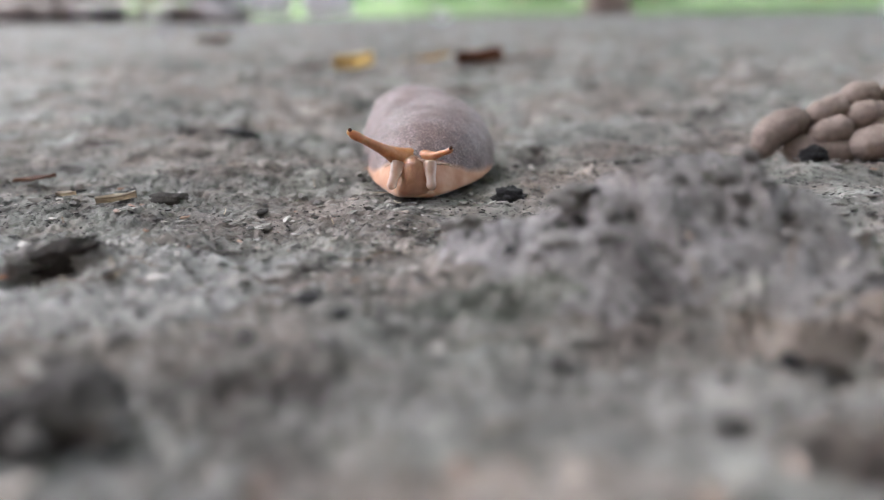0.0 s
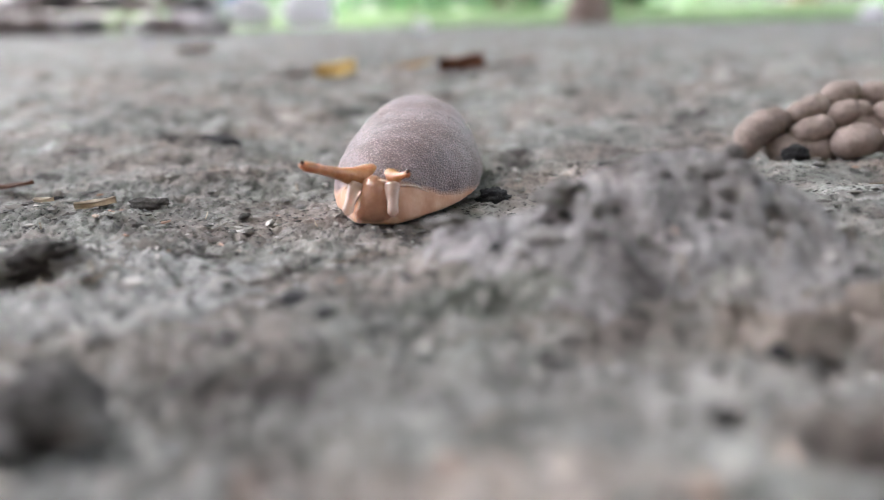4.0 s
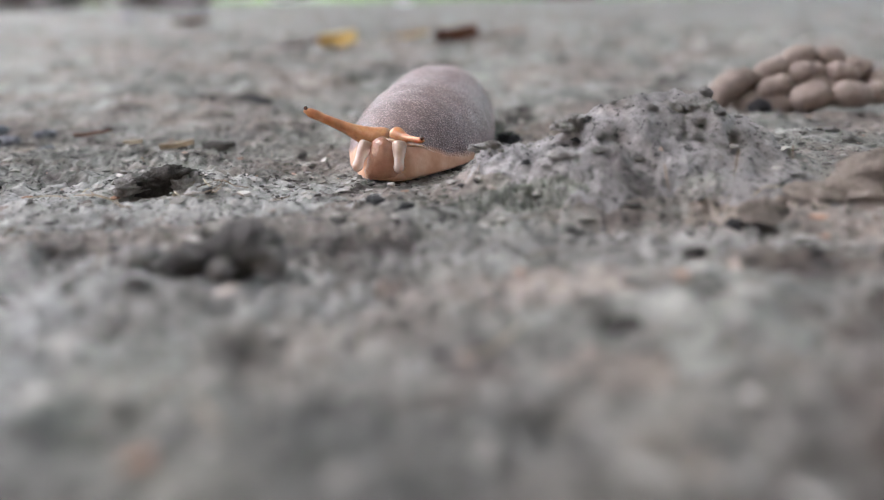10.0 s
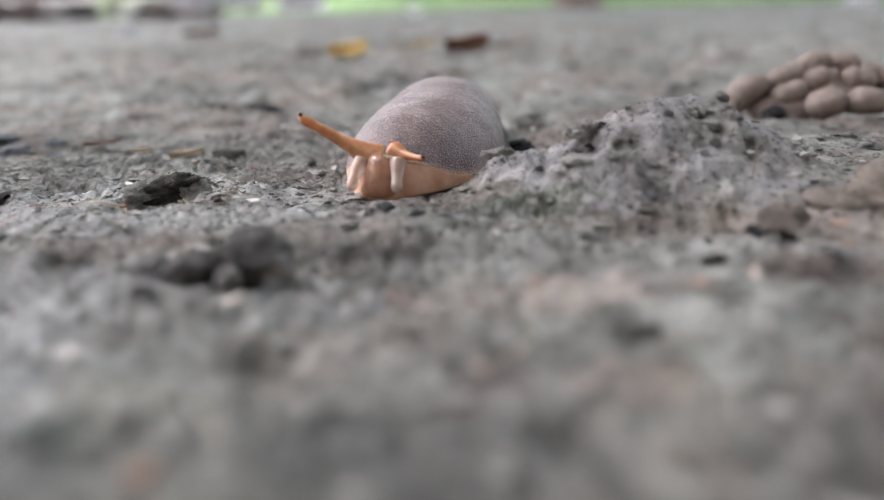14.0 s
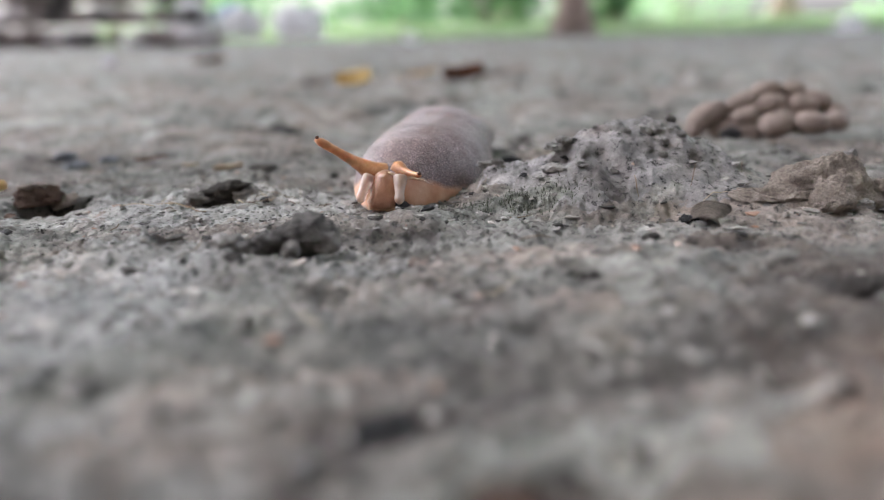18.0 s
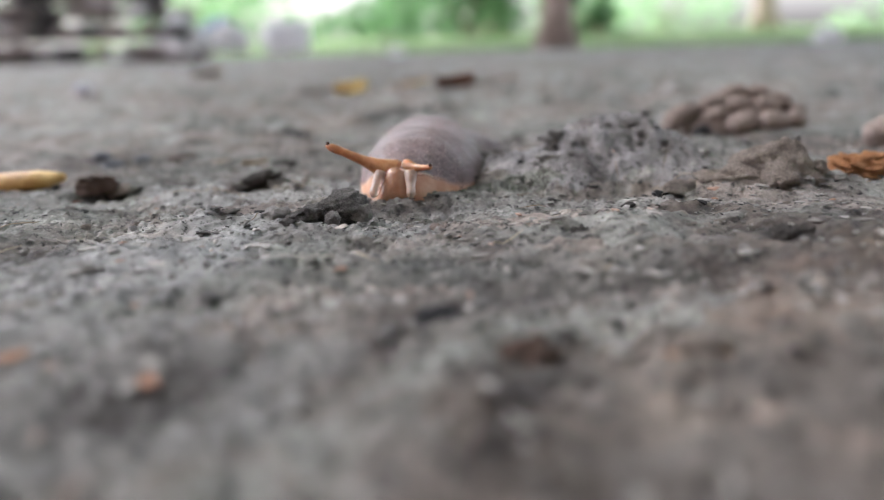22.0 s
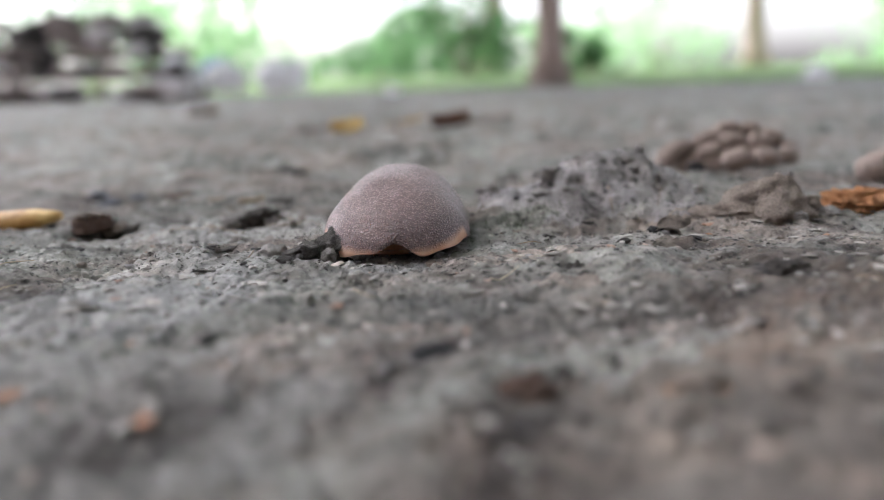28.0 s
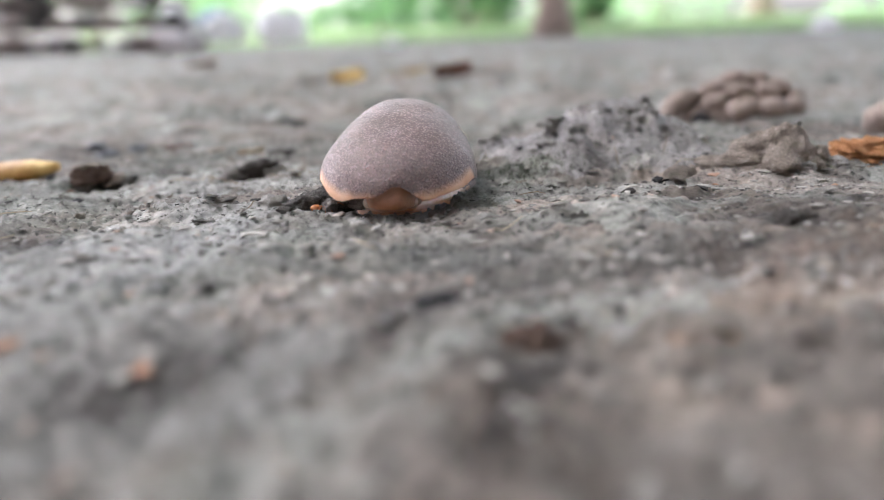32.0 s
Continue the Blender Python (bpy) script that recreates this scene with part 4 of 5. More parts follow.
def dry_leaf(name, x, y, length, width, curl, turn, material, label):
    bm = bmesh.new()
    rows = []
    for a in range(17):
        u = a / 16
        half = width * 0.5 * math.sin(math.pi * min(1, 0.04 + u * 0.96)) ** 0.7
        row = []
        for b in range(9):
            v = b / 4 - 1
            z = curl * (v * v) * width + 0.12 * length * (u - 0.5) ** 2 + 0.06 * width * noise.noise(Vector((u * 4, v * 2, length * 90)))
            row.append(bm.verts.new(((u - 0.5) * length, v * half, z)))
        rows.append(row)
    for lo, hi in zip(rows, rows[1:]):
        for b in range(8):
            bm.faces.new((lo[b], lo[b + 1], hi[b + 1], hi[b]))
    bmesh.ops.solidify(bm, geom=bm.faces[:], thickness=length * 0.012)
    ob = part(name, bm, material)
    ob.matrix_world = pose(x, y, ground_at(x, y) + 0.0008, 0, -6, turn)
    return tagged(ob, label, "leaf")


dry_leaf("dry_leaf", -0.0425, 0.0975, 0.0050, 0.0020, 0.4, 12, tanleaf, "tiny curled scrap of a tan leaf")
dry_leaf("dry_leaf", -0.0492, 0.0982, 0.0038, 0.0016, 0.3, -25, tanleaf, "tiny pale scrap of a dry leaf")
dry_leaf("dry_leaf", -0.0610, 0.1130, 0.0062, 0.0030, 0.15, 5, brownleaf, "small brown leaf scrap lying flat")
for k, (x, y, r) in enumerate(((-0.0755, 0.1130, 2.6), (-0.0705, 0.1165, 1.9), (-0.0800, 0.1185, 2.2), (-0.0670, 0.1090, 1.5))):
    clod("pebble", x, y, (r, r * 0.8, r * 0.4), slate, "flat bluish grey pebble half sunk in the soil", 420 + k, 4, 0.35, 0.2, 40 * k, 0.6, "pebble")["group"] = "bluish pebbles"


def moss():
    """Tiny upright green blades in a crack before the mound."""
    gen = np.random.default_rng(17)
    n = 380
    x, y = gen.normal(0.004, 0.0055, n), gen.normal(0.0562, 0.0012, n)
    tall = gen.uniform(0.0001, 0.00045, n)
    a, w = gen.uniform(0, 6.28, n), 0.00008
    lean = gen.normal(0, 0.5, (n, 2)) * tall[:, None]
    z = height(x, y) + 0.0001
    ends = [np.stack([x + side * np.cos(a) * w, y + side * np.sin(a) * w, z - 0.0003], -1) for side in (-1, 1)]
    ends.append(np.stack([x + lean[:, 0], y + lean[:, 1], z + tall], -1))
    me = bpy.data.meshes.new("moss")
    me.from_pydata(np.stack(ends, 1).reshape(-1, 3).tolist(), [], np.arange(3 * n).reshape(-1, 3).tolist())
    me.materials.append(mossmat.m)
    tagged(new("moss", me), "tiny dull green moss blades on the soil", "moss", kind="stuff")


moss()
dry_leaf("dry_leaf", -0.0380, 0.302, 0.015, 0.011, 0.45, 20, paleleaf, "small curled yellow leaf on the soil")
dry_leaf("dry_leaf", -0.056, 0.312, 0.02, 0.006, 0.2, 4, brownleaf, "thin brown leaf beside a yellow one")
dry_leaf("dry_leaf", 0.0085, 0.305, 0.018, 0.013, 0.35, 15, brownleaf, "curled dark brown leaf on the soil")
dry_leaf("dry_leaf", -0.0125, 0.33, 0.02, 0.008, 0.15, 8, yellow, "faded tan leaf lying flat")
dry_leaf("dry_leaf", -0.155, 0.52, 0.022, 0.014, 0.3, 20, brownleaf, "small brown leaf far across the soil")
dry_leaf("dry_leaf", 0.024, 0.33, 0.03, 0.005, 0.2, -8, brownleaf, "thin brown leaf strip")


def leaf_stalk():
    pts = [(-0.100 + 0.0302 * u, 0.0795 - 0.0035 * u + 0.0006 * math.sin(5 * u), 0.0017 - 0.0009 * math.sin(3.1 * u) + 0.0012 * max(0, u - 0.6)) for u in np.linspace(0, 1, 24)]
    wide = [0.0018 + 0.0005 * math.sin(3.6 * u - 0.6) - 0.0011 * max(0, u - 0.85) / 0.15 for u in np.linspace(0, 1, 24)]
    ob = part("leaf_stalk", tube([(x, y, z + ground_at(-0.08, 0.08)) for x, y, z in pts], wide, 14, 0.85), yellow)
    return tagged(ob, "thick yellow dry stalk lying on the soil", "stalk")


leaf_stalk()


def scatter_crumbs():
    """Loose crumbs of soil, past counting."""
    rng = random.Random(4)
    ico = bmesh.new()
    bmesh.ops.create_icosphere(ico, subdivisions=1, radius=1)
    shape = np.array([v.co[:] for v in ico.verts])
    tris = np.array([[v.index for v in f.verts] for f in ico.faces])
    ico.free()
    n = 9000
    y = np.array([0.125 - 0.16 * rng.random() ** 1.1 for _ in range(n)])
    x = np.array([rng.uniform(-0.08, 0.09) for _ in range(n)])
    gen = np.random.default_rng(7)
    clump = rough_sum(x, y, 0.012, 2, 71) > gen.uniform(-1.1, 0.7, n)
    clump &= (hump(x, y, 0.018, 0.070, 0.016, 0.009) < 0.5) | (gen.random(n) < 0.15)
    x, y = x[clump], y[clump]
    n = len(x)
    size = 0.00013 + 0.00042 * gen.random(n) ** 3
    z = height(x, y) + size * 0.25
    spin = gen.uniform(0, 6.28, n)
    flat = gen.uniform(0.25, 0.6, n)
    long = gen.uniform(1.0, 2.6, n)
    p = shape[None] * (1 + 0.35 * gen.standard_normal((n, len(shape), 1)))
    px, py, pz = p[..., 0] * long[:, None], p[..., 1], p[..., 2] * flat[:, None]
    c, s = np.cos(spin)[:, None], np.sin(spin)[:, None]
    verts = np.stack([x[:, None] + size[:, None] * (c * px - s * py), y[:, None] + size[:, None] * (s * px + c * py), z[:, None] + size[:, None] * pz], -1)
    faces = (tris[None] + (np.arange(n) * len(shape))[:, None, None]).reshape(-1, 3)
    me = bpy.data.meshes.new("soil_crumbs")
    me.from_pydata(verts.reshape(-1, 3).tolist(), [], faces.tolist())
    me.materials.append(crumbs.m)
    tagged(new("soil_crumbs", me), "loose grey and dark crumbs scattered on the soil", "soil crumbs", kind="stuff")
    # thin flakes of dried crust, some with an edge turned up
    n = 4200
    y, x = 0.118 - 0.125 * gen.random(n), gen.uniform(-0.078, 0.085, n)
    some = (rough_sum(x, y, 0.015, 2, 73) > gen.uniform(-0.9, 0.9, n)) & (hump(x, y, 0.018, 0.070, 0.016, 0.009) < 0.6)
    x, y = x[some], y[some]
    n = len(x)
    size = 0.00015 + 0.0003 * gen.random(n) ** 3
    ang = np.linspace(0, 2 * np.pi, 7)[:6]
    rim = gen.uniform(0.55, 1.15, (n, 6))
    spin, tilt, way = gen.uniform(0, 6.28, n)[:, None], np.abs(gen.normal(0.06, 0.16, n))[:, None], gen.uniform(0, 6.28, n)[:, None]
    fx, fy = rim * np.cos(ang + spin) * size[:, None] * 1.25, rim * np.sin(ang + spin) * size[:, None]
    fz = (fx * np.cos(way) + fy * np.sin(way)) * tilt
    z = height(x, y) + 0.00008 + 0.35 * size * tilt[:, 0]
    top = np.stack([x[:, None] + fx, y[:, None] + fy, z[:, None] + fz + 0.00005], -1)
    low = top - (0, 0, 0.00011)
    verts = np.concatenate([top, low], 1).reshape(-1, 3)
    base = (np.arange(n) * 12)[:, None]
    faces = (base + np.arange(6)).tolist()
    for k in range(6):
        faces += (base + np.array([k, k + 6, (k + 1) % 6 + 6, (k + 1) % 6])).tolist()
    me = bpy.data.meshes.new("crust_flakes")
    me.from_pydata(verts.tolist(), [], faces)
    me.materials.append(flakes.m)
    tagged(new("crust_flakes", me), "thin dry flakes of soil crust", "crust flakes", kind="stuff")
    # larger crumbs, each a thing
    kinds = []
    for k in range(5):
        kinds.append(part("crumb", lumpy(1.1, 0.8, 0.45, 2, 0.6, 0.6, 90 + k, 0.5), (clay, darkclay, clay, charcoal, tanclay)[k]))
    for k in range(170):
        ob = kinds[k] if k < 5 else new("crumb", kinds[rng.choice((0, 0, 0, 1, 1, 2, 2, 2, 3, 4))].data)
        cx, cy = rng.uniform(-0.08, 0.085), 0.13 - 0.15 * rng.random()
        s = 0.0004 + 0.0006 * rng.random() ** 2.5
        ob.matrix_world = pose(cx, cy, ground_at(cx, cy) + 0.2 * s, rng.uniform(-20, 20), rng.uniform(-20, 20), rng.uniform(0, 360)) @ Matrix.Scale(s, 4)
        tagged(ob, "loose crumb of earth lying on the soil", "soil crumb", "loose crumbs")
    # straw fibres
    bm = bmesh.new()
    for k in range(70):
        cx, cy = rng.uniform(-0.07, 0.07), 0.12 - 0.13 * rng.random()
        if k < 26:
            cx, cy = rng.gauss(-0.036, 0.006), rng.gauss(0.067, 0.004)
        a, ln = rng.uniform(0, 6.28), rng.uniform(0.0015, 0.006)
        pts = []
        for u in (-0.5, -0.2, 0.1, 0.5):
            qx, qy = cx + math.cos(a) * ln * u, cy + math.sin(a) * ln * u
            pts.append((qx, qy, ground_at(qx, qy) + 0.0002 + rng.random() * 0.0003))
        strand = tube(pts, [0.00005, 0.00007, 0.00007, 0.00004], 5)
        me = bpy.data.meshes.new("tmp")
        strand.to_mesh(me)
        strand.free()
        bm.from_mesh(me)
        bpy.data.meshes.remove(me)
    tagged(part("straw_fibres", bm, straw), "short dry plant fibres strewn on the soil", "plant fibres", kind="stuff")


scatter_crumbs()


# ---- the far yard: trees, meadow, rubble and litter ----
def leaf_cloud(count, rx, ry, rz, size, seed):
    """Many small leaves round the middle of a crown, in clumps with gaps."""
    gen = np.random.default_rng(seed)
    clumps = gen.normal(0, 0.55, (max(6, count // 60), 3))
    mid = clumps[gen.integers(0, len(clumps), count)] + gen.normal(0, 0.2, (count, 3))
    mid = mid * (rx, ry, rz)
    u = gen.normal(0, 1, (count, 3))
    u /= np.linalg.norm(u, axis=1, keepdims=True)
    v = np.cross(u, gen.normal(0, 1, (count, 3)))
    v /= np.linalg.norm(v, axis=1, keepdims=True) + 1e-9
    s = size * gen.uniform(0.6, 1.4, (count, 1))
    quad = np.stack([mid - u * s, mid + v * s * 0.45, mid + u * s, mid - v * s * 0.45], 1)
    me = bpy.data.meshes.new("crown")
    me.from_pydata(quad.reshape(-1, 3).tolist(), [], np.arange(4 * count).reshape(-1, 4).tolist())
    return me


def tree(x, y, radius, tall, crown_r, leaves, seed, label, leaf=0.07):
    rng = random.Random(seed)
    t = thing("tree", pose(x, y, ground_at(x, y) - 0.02), label, "tree", "trees round the yard")
    pts, rad = [], []
    for k in range(15):
        u = k / 14
        pts.append((0.06 * tall * u * math.sin(3 * u + seed), 0.04 * tall * u * math.cos(2 * u + seed), tall * u))
        rad.append(radius * (1 + 0.9 * math.exp(-u * tall / (radius * 1.3))) * (1 - 0.55 * u))
    part("trunk", tube(pts, rad, 16), bark, t)
    top = Vector(pts[-1])
    for k in range(6):
        a = k * 1.05 + rng.random()
        root = Vector(pts[9 + k % 5])
        end = root + Vector((math.cos(a) * crown_r * 0.8, math.sin(a) * crown_r * 0.8, crown_r * 0.5))
        part("limb", tube([root, (root + end) / 2 + Vector((0, 0, 0.1)), end], [radius * 0.4, radius * 0.25, radius * 0.08], 8), bark, t)
    me = leaf_cloud(leaves, crown_r, crown_r, crown_r * 0.4, leaf, seed)
    me.materials.append(leafmat.m)
    ob = new("crown", me)
    ob.parent = t
    ob.location = top + Vector((0, 0, crown_r * 0.35))
    return t


tree(0.59, 3.33, 0.058, 2.6, 3.3, 15000, 3, "tree with a slender grey brown trunk and wide crown", 0.16)
tree(3.75, 8.6, 0.11, 3.4, 1.8, 2500, 5, "tree with a dark trunk at the meadow's far side")
tree(0.85, 8.2, 0.11, 3.2, 1.8, 2500, 7, "tree with a grey trunk behind the meadow's edge")


def shrub(x, y, rx, ry, rz, leaves, seed, material, label, lift=0.8):
    t = thing("shrub", pose(x, y, ground_at(x, y)), label, "shrub", "shrubs behind the meadow")
    for k in range(5):
        a = k * 1.26 + seed
        part("stem", tube([(0.03 * math.cos(a), 0.03 * math.sin(a), -0.02), (rx * 0.25 * math.cos(a), ry * 0.25 * math.sin(a), rz * 0.6), (rx * 0.5 * math.cos(a), ry * 0.5 * math.sin(a), rz * 1.1)], [0.02, 0.014, 0.006], 6), bark, t)
    me = leaf_cloud(leaves, rx, ry, rz, 0.06, seed)
    me.materials.append(material.m)
    ob = new("crown", me)
    ob.parent = t
    ob.location = (0, 0, rz * lift)


shrub(0.5, 7.0, 0.6, 0.45, 0.6, 1000, 11, leafmat, "dense dark green leafy shrub")
shrub(-0.3, 9.0, 0.7, 0.5, 0.35, 1200, 12, leafmat, "low leafy green shrub")
shrub(-2.2, 8.0, 0.9, 0.6, 0.6, 1400, 13, lightleaf, "light green leafy shrub")
shrub(1.25, 5.4, 0.22, 0.2, 0.16, 420, 14, leafmat, "small dark green weed clump")
shrub(2.1, 10.5, 0.5, 0.5, 0.5, 900, 15, lightleaf, "light green bush at the meadow's end")
shrub(6.2, 10.0, 0.6, 0.6, 0.7, 800, 16, lightleaf, "green bush beside a tree")
shrub(4.0, 13.0, 1.2, 0.8, 0.9, 1400, 17, lightleaf, "pale green bush far behind")
shrub(-4.5, 12.0, 1.6, 0.9, 1.2, 1800, 18, leafmat, "broad leafy green shrub")
shrub(8.5, 12.0, 1.6, 0.9, 1.2, 1600, 19, lightleaf, "broad pale green shrub")


def grass():
    gen = np.random.default_rng(21)
    n = 26000
    y = 3.5 + 11 * gen.random(n) ** 1.6
    x = gen.uniform(-0.75, 0.75, n) * y + 0.3
    keep = ~((x < -0.2) & (y < 3.8))
    x, y = x[keep], y[keep]
    n = len(x)
    tall = gen.uniform(0.025, 0.075, n)
    a = gen.uniform(0, 6.28, n)
    lean = gen.normal(0, 0.4, (n, 2)) * tall[:, None]
    w = 0.005
    foot_a = np.stack([x - np.cos(a) * w, y - np.sin(a) * w, level(y) - 0.005], -1)
    foot_b = np.stack([x + np.cos(a) * w, y + np.sin(a) * w, level(y) - 0.005], -1)
    tip = np.stack([x + lean[:, 0], y + lean[:, 1], tall + level(y)], -1)
    me = bpy.data.meshes.new("grass")
    me.from_pydata(np.stack([foot_a, foot_b, tip], 1).reshape(-1, 3).tolist(), [], np.arange(3 * n).reshape(-1, 3).tolist())
    me.materials.append(bladesmat.m)
    tagged(new("grass", me), "short sunlit meadow grass", "grass", kind="stuff")


grass()


def stone(x, y, z, r, material, label, seed, squash=0.7, turn=0, name="rubble_stone", category="stone", deep=0.8):
    ob = part(name, lumpy(r, r * deep, r * squash, 3, 0.35, 0.7, seed, 0.6), material)
    ob.matrix_world = pose(x, y, z + ground_at(x, y), 0, 0, turn)
    tagged(ob, label, category, "rubble heap" if category == "stone" else "")


rng = random.Random(12)
for k in range(110):
    layer = (0, 0, 0, 1, 1, 2, 2, 3, 3, 4)[k % 10]
    x = -1.54 + (1.0, 0.96, 0.9, 0.8, 0.66)[layer] * ((k // 10 + rng.random()) / 11)
    y = 2.05 + 0.15 * layer + 0.1 * rng.random()
    r = rng.uniform(0.022, 0.06)
    stone(x, y, 0.025 + 0.055 * layer, r, rng.choice((palerubble, palerubble, rubble, rubble, rubble, darkrubble)), "broken stone at the foot of a rubble heap" if layer == 0 else "broken stone lying on the rubble heap", 200 + k, rng.uniform(0.4, 0.7), rng.uniform(0, 360), deep=1.2)
for k, (x, y, r, z) in enumerate(((-0.66, 2.30, 0.068, 0.06), (-0.53, 2.32, 0.062, 0.055), (-0.375, 2.35, 0.07, 0.055), (-0.05, 2.2, 0.02, 0.012), (-0.6, 2.1, 0.022, 0.01), (1.2, 2.3, 0.032, 0.02))):
    stone(x, y, z, r, plastic, "crumpled white plastic scrap on the ground", 300 + k, 0.85, 6 * k, "plastic_scrap", "litter", 1.3)
stone(-0.62, 2.62, 0.07, 0.06, bluewrap, "faded blue plastic wrapper beside the rubble", 320, 1.0, 10, "plastic_wrapper", "litter")


# ---- the insects ----
def legs_of(parent, material, spots, reach, thick):
    for side in (-1, 1):
        for y, fore in spots:
            knee = Vector((side * reach * 0.55, y + fore * 0.4, reach * 0.35))
            end = Vector((side * reach, y + fore, -reach * 0.42))
            part("leg", tube([(0, y, 0), knee, end], [thick, thick * 0.8, thick * 0.5], 6), material, parent)


def build_bug():
    bug = thing("insect", Matrix(), "small pale grey domed insect walking on the soil", "insect")
    part("wing_case", lumpy(0.0034, 0.0046, 0.0027, 4, 0.06, 1, 4, 0.35), bugshell, bug).location = (0, 0.0006, 0.0032)
    part("abdomen", lumpy(0.0025, 0.0041, 0.0013, 3, 0.05, 1, 5), buglegs, bug).location = (0, 0.0004, 0.0019)
    part("head", lumpy(0.0016, 0.0014, 0.0013, 3, 0.05, 1, 6), bugdark, bug, "dark head").location = (0, -0.0045, 0.0023)
    legs_of(bug, buglegs, ((-0.0024, -0.0018), (0.0, 0.0), (0.0021, 0.002)), 0.0042, 0.00035)
    for ob in bug.children:
        if ob.name.startswith("leg"):
            ob.location = (0, 0, 0.0018)
    return bug


def build_ant():
    ant = thing("ant", Matrix(), "tiny orange red ant walking over the soil", "ant")
    part("abdomen", lumpy(0.00045, 0.00065, 0.00045, 3, 0.04, 1, 7), antmat, ant).location = (0, 0.001, 0.00075)
    part("thorax", lumpy(0.00028, 0.0006, 0.0003, 3, 0.06, 1, 8), antmat, ant).location = (0, 0, 0.0008)
    part("head", lumpy(0.0004, 0.00042, 0.00035, 3, 0.04, 1, 9), antmat, ant).location = (0, -0.0009, 0.0008)
    legs_of(ant, antmat, ((-0.0003, -0.0006), (0.0, 0.0), (0.0003, 0.0006)), 0.0011, 0.00006)
    for ob in ant.children:
        if ob.name.startswith("leg"):
            ob.location = (0, 0, 0.0006)
    for side in (-1, 1):
        part("antenna", tube([(side * 0.0002, -0.0012, 0.0009), (side * 0.0006, -0.0017, 0.0013), (side * 0.0007, -0.0023, 0.0009)], [0.00005, 0.00004, 0.00004], 5), antmat, ant)
    return ant


insect = build_bug()
ant = build_ant()

# ---- what moves ----
# seconds, x, y of the mouth, degrees by which the tail swings to the right and rises
SLUG = [
    (0.0, -0.0053, 0.1008, 3, 1.9), (2.0, -0.0064, 0.0935, 6, 1.9), (4.5, -0.0074, 0.0856, 8, 1.4), (6.0, -0.0080, 0.0802, 8, 1.1), (7.0, -0.0090, 0.0777, 8.5, 0.9), (9.0, -0.0108, 0.0735, 12, 0.8), (11.0, -0.0115, 0.0715, 13.5, 0.6),
    (13.0, -0.0124, 0.0675, 14, 0.4), (15.0, -0.0124, 0.0642, 14, 0.2), (18.0, -0.0136, 0.0588, 13.5, 0), (19.0, -0.0139, 0.0566, 12.5, 0), (20.0, -0.0135, 0.0545, 11.5, -0.6), (21.0, -0.0138, 0.0508, 8.5, -1.2), (23.0, -0.0149, 0.0455, 12, -1.4),
    (25.0, -0.0160, 0.0432, 11, -1.2), (27.0, -0.0160, 0.0365, 7, -0.6), (27.5, -0.0157, 0.0338, 6, -0.4), (28.0, -0.0150, 0.0263, 4, -0.6), (29.0, -0.0149, 0.0236, 4, -0.3), (30.5, -0.0149, 0.0207, 4, 0.1), (32.0, -0.0149, 0.0198, 4, 0.5),
]
# seconds, how far the head is drawn in (0 to 1); millimetres: the mantle back, its front back and up
DRAWN = [(0.0, 0.0, 5.5, 0, 0), (19.5, 0.0, 5.5, 0, 0), (20.6, 0.0, 1.5, 0, 0), (21.6, 0.0, 1.5, 0, 0), (23.0, 0.0, 5, 0, 0), (25.5, 0.0, 5.5, 0, 0), (27.2, 0.05, 4.8, 0.4, -0.1), (27.5, 0.33, 3.5, 2, -1.2), (27.75, 0.8, 1.2, 9, -3.0), (28.0, 1.15, 0, 15, -3.6),
         (30.0, 1.15, 0, 15, -3.6), (30.8, 1.1, 0.2, 15, -3.6), (31.4, 1.06, 0.4, 15, -3.6), (32.0, 1.02, 0.5, 15, -3.6)]
# seconds; degrees by which the back half bends to the right, and the tail on it
BEND = ((0, 2, 4.5, 7, 11, 13, 17, 19, 20.5, 22, 25, 27.2, 28, 32), (-14, -8, -4, -2, -3, -4, -3, -2, -2, -3, -3, -2, 0, 0), (-6, -4, 0, 2, 4, 6, 10, 14, 26, 30, 26, 16, 6, 4))
LIFT = ((0, 27.3, 27.8, 30.2, 31.2, 32), (0, 0, -0.8, -0.8, 0.3, 0.8))
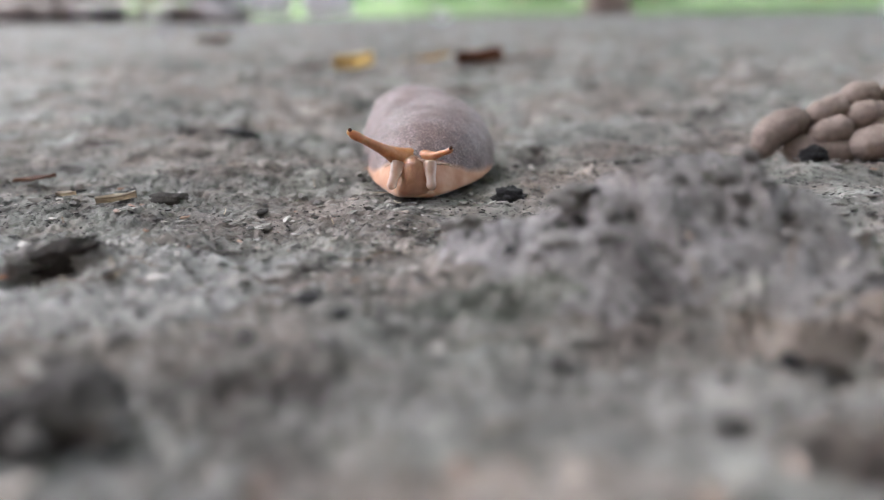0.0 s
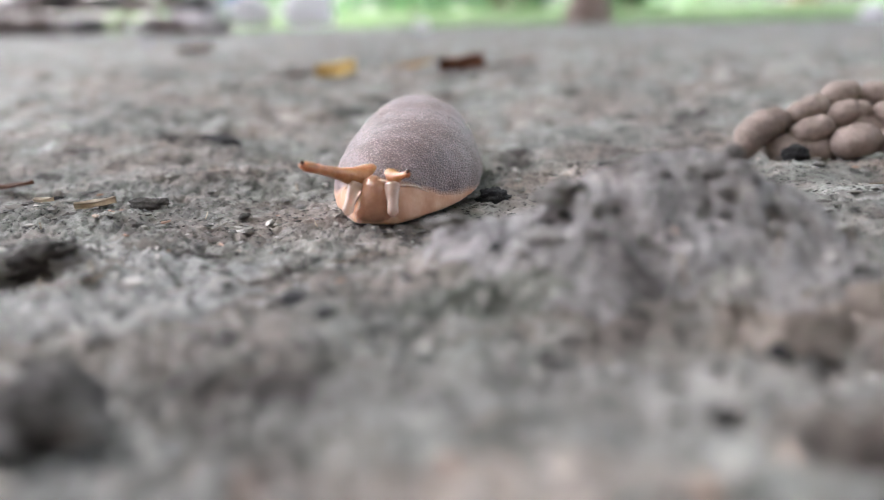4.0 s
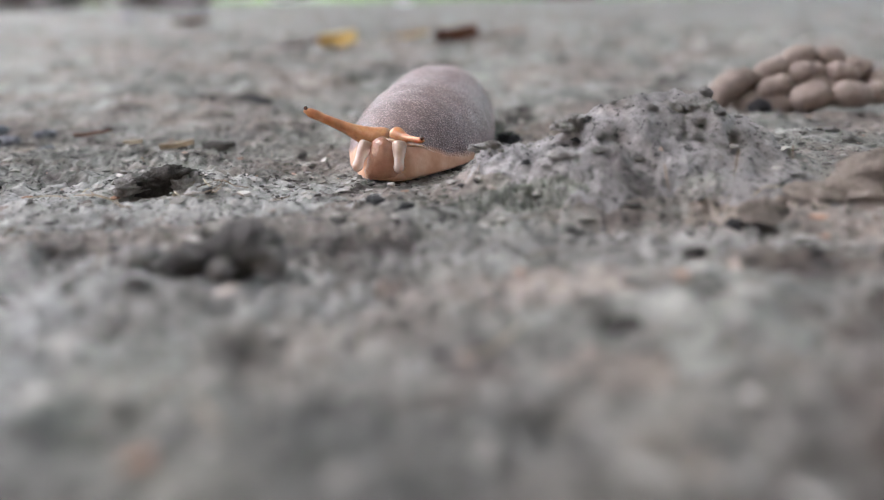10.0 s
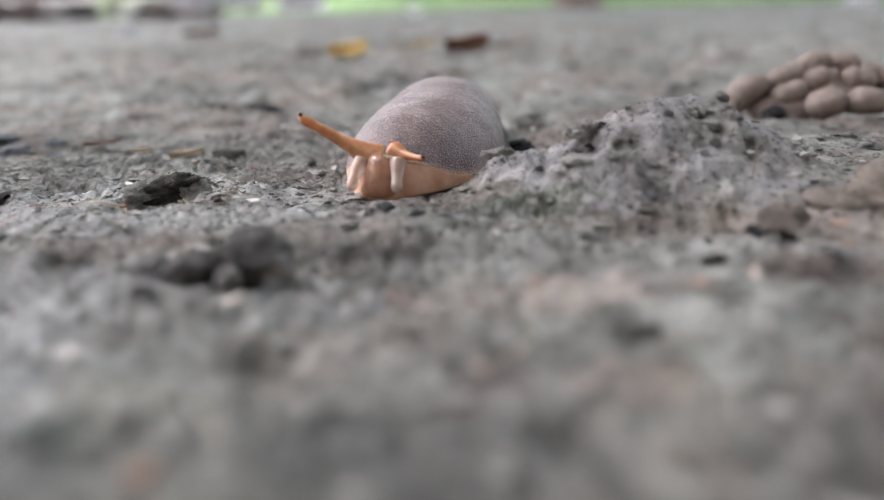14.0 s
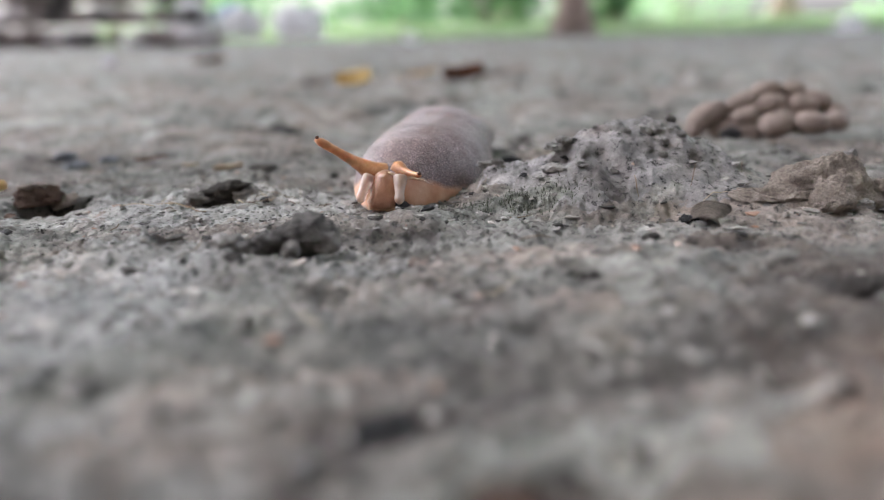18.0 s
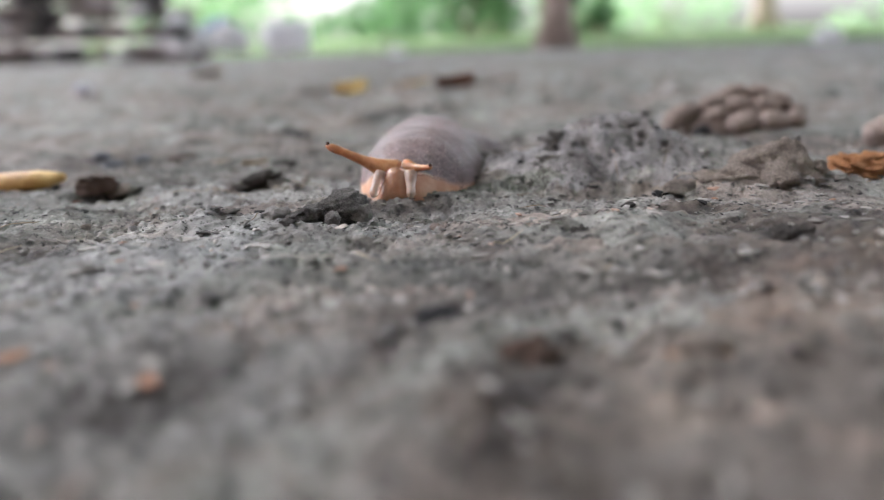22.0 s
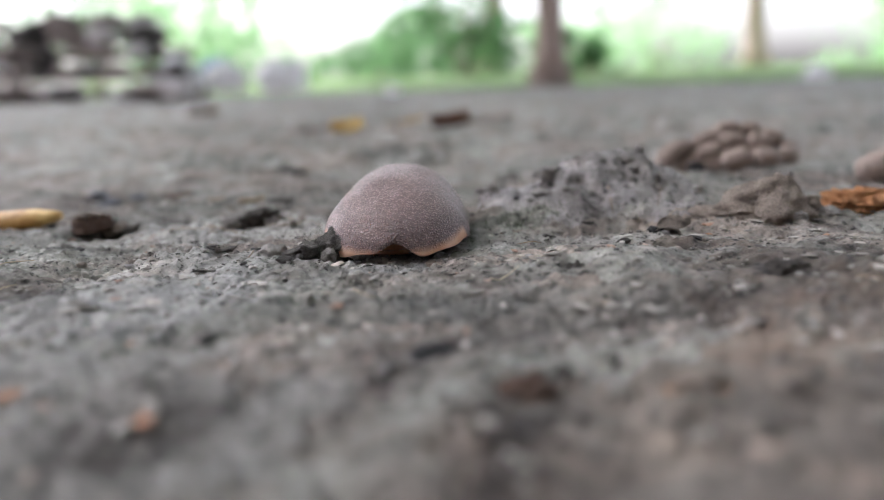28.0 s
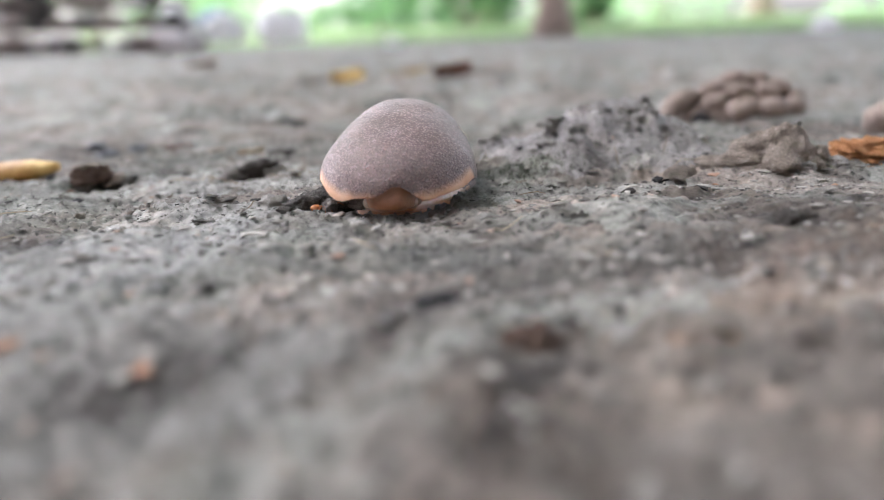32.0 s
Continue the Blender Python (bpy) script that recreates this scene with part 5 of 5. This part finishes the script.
# seconds; the upper feelers' aim from the root: right, ahead, up, for each side
AIMS = [
    (0.0, (-0.68, 0.5, 0.5), (0.75, 0.5, 0.35)), (1.0, (-0.6, 0.65, 0.42), (0.72, 0.5, 0.45)), (2.0, (-0.62, 0.65, 0.38), (0.76, 0.5, 0.35)), (3.0, (-0.5, 0.76, 0.3), (0.7, 0.6, 0.3)), (4.5, (-0.6, 0.68, 0.35), (0.5, 0.8, 0.3)), (6.0, (-0.75, 0.55, 0.4), (0.25, 0.95, 0.3)), (7.0, (-0.7, 0.6, 0.32), (0.3, 0.92, 0.25)), (9.0, (-0.85, 0.32, 0.32), (0.75, 0.6, 0.12)),
    (11.0, (-0.82, 0.3, 0.5), (0.8, 0.55, 0.0)), (12.0, (-0.88, 0.4, 0.2), (0.8, 0.55, 0.0)), (13.0, (-0.82, 0.3, 0.48), (0.8, 0.55, 0.0)), (15.0, (-0.8, 0.3, 0.55), (0.8, 0.5, -0.05)), (19.0, (-0.8, 0.3, 0.55), (0.7, 0.6, 0.0)),
    (21.0, (-0.85, 0.3, 0.45), (0.85, 0.45, 0.05)), (23.0, (-0.85, 0.3, 0.42), (0.5, 0.85, 0.15)), (24.0, (-0.8, 0.3, 0.55), (0.15, 0.98, 0.1)), (25.0, (-0.78, 0.3, 0.62), (0.1, 0.98, 0.1)),
    (27.2, (-0.6, 0.7, 0.3), (0.15, 0.98, 0.05)), (27.5, (-0.3, 0.95, -0.05), (0.2, 0.95, 0.0)), (28.0, (-0.15, 0.98, 0.05), (0.15, 0.98, 0.05)), (32.0, (-0.15, 0.98, 0.05), (0.15, 0.98, 0.05)),
]
# seconds, x, y, heading in degrees (0 looks along -y, 90 along +x)
ANT = [(0.0, -0.19, -0.03, 70), (24.0, -0.15, -0.01, 70), (28.5, -0.0553, 0.0227, 65), (29.0, -0.0463, 0.0282, 100), (29.5, -0.0388, 0.029, 95), (30.0, -0.0375, 0.027, 120), (30.5, -0.0325, 0.0361, 125), (31.0, -0.0280, 0.0362, 105), (31.5, -0.0228, 0.0362, 120), (32.0, -0.0222, 0.0358, 105)]
BUG = [(0.0, -0.22, 0.62, 20), (20.0, -0.2, 0.42, 20), (22.4, -0.15, 0.28, 10), (23.0, -0.142, 0.235, 0), (23.4, -0.122, 0.175, 10), (23.8, -0.0875, 0.0995, 20), (24.2, -0.0805, 0.0905, 60), (25.0, -0.0772, 0.093, 50), (25.5, -0.0683, 0.0705, 40), (26.5, -0.0635, 0.063, 45), (27.35, -0.0575, 0.051, 60), (27.5, -0.0395, 0.0325, 75), (27.7, 0.03, -0.14, 70), (32.0, 0.3, -0.5, 70)]


def aim(root, right, ahead, up):
    way = Vector((right, -ahead, up)).normalized()
    return Matrix.Translation(root) @ (-way).to_track_quat("Z", "Y").to_matrix().to_4x4()


def motions():
    walk(slug, [(t, pose(x, y, float(level(np.array([y + 0.008]))[0]) + 0.0002, tip, 0, -a)) for t, x, y, a, tip in SLUG])
    times = sorted({d[0] for d in DRAWN} | set(BEND[0]) | set(LIFT[0]))
    back = [(t, float(np.interp(t, [d[0] for d in DRAWN], [d[2] for d in DRAWN]))) for t in times]
    walk(mantle, [(t, pose(0, 0.020, 0, 0, 0, -float(np.interp(t, BEND[0], BEND[1]))) @ pose(0, 0.001 * m - 0.020, 0.001 * float(np.interp(t, *LIFT)))) for t, m in back])
    walk(tail, [(t, pose(0.0003, 0.042, 0, 0, 0, -float(np.interp(t, BEND[0], BEND[2])))) for t in times])
    walk(head, [(t, pose(0, 0.0095 * h, 0.0002 * h, -4 * h)) for t, h, *_ in DRAWN])
    walk(mantle_front, [(t, pose(0, 0.001 * f, 0.001 * up)) for t, h, m, f, up in DRAWN])
    walk(foot, [(t, pose(0, 0.0145 * min(1, 1.4 * h), -0.0012 * min(1, h))) for t, h, *_ in DRAWN])
    for side, (up, low) in feelers.items():
        rows = []
        for t, left, right in AIMS:
            h = float(np.interp(t, [d[0] for d in DRAWN], [d[1] for d in DRAWN]))
            way = left if side < 0 else right
            rows.append((t, aim((side * 0.0021, 0.0024 + 0.021 * min(1, h / 0.33), 0.0049 - 0.0012 * h), *way)))
        walk(up, rows)
        walk(low, [(t, aim((side * 0.0022, 0.0006 + 0.0128 * h, 0.0036 - 0.0014 * h), side * 0.16 - 0.06, 0.55, -0.85)) for t, h, *_ in DRAWN])
    walk(insect, [(t, pose(x, y, ground_at(x, y) + (0.001 if t < 27.6 else 0.03), 0, 0, a)) for t, x, y, a in BUG])
    walk(ant, [(t, pose(x, y, ground_at(x, y), 0, 0, a)) for t, x, y, a in ANT])


motions()
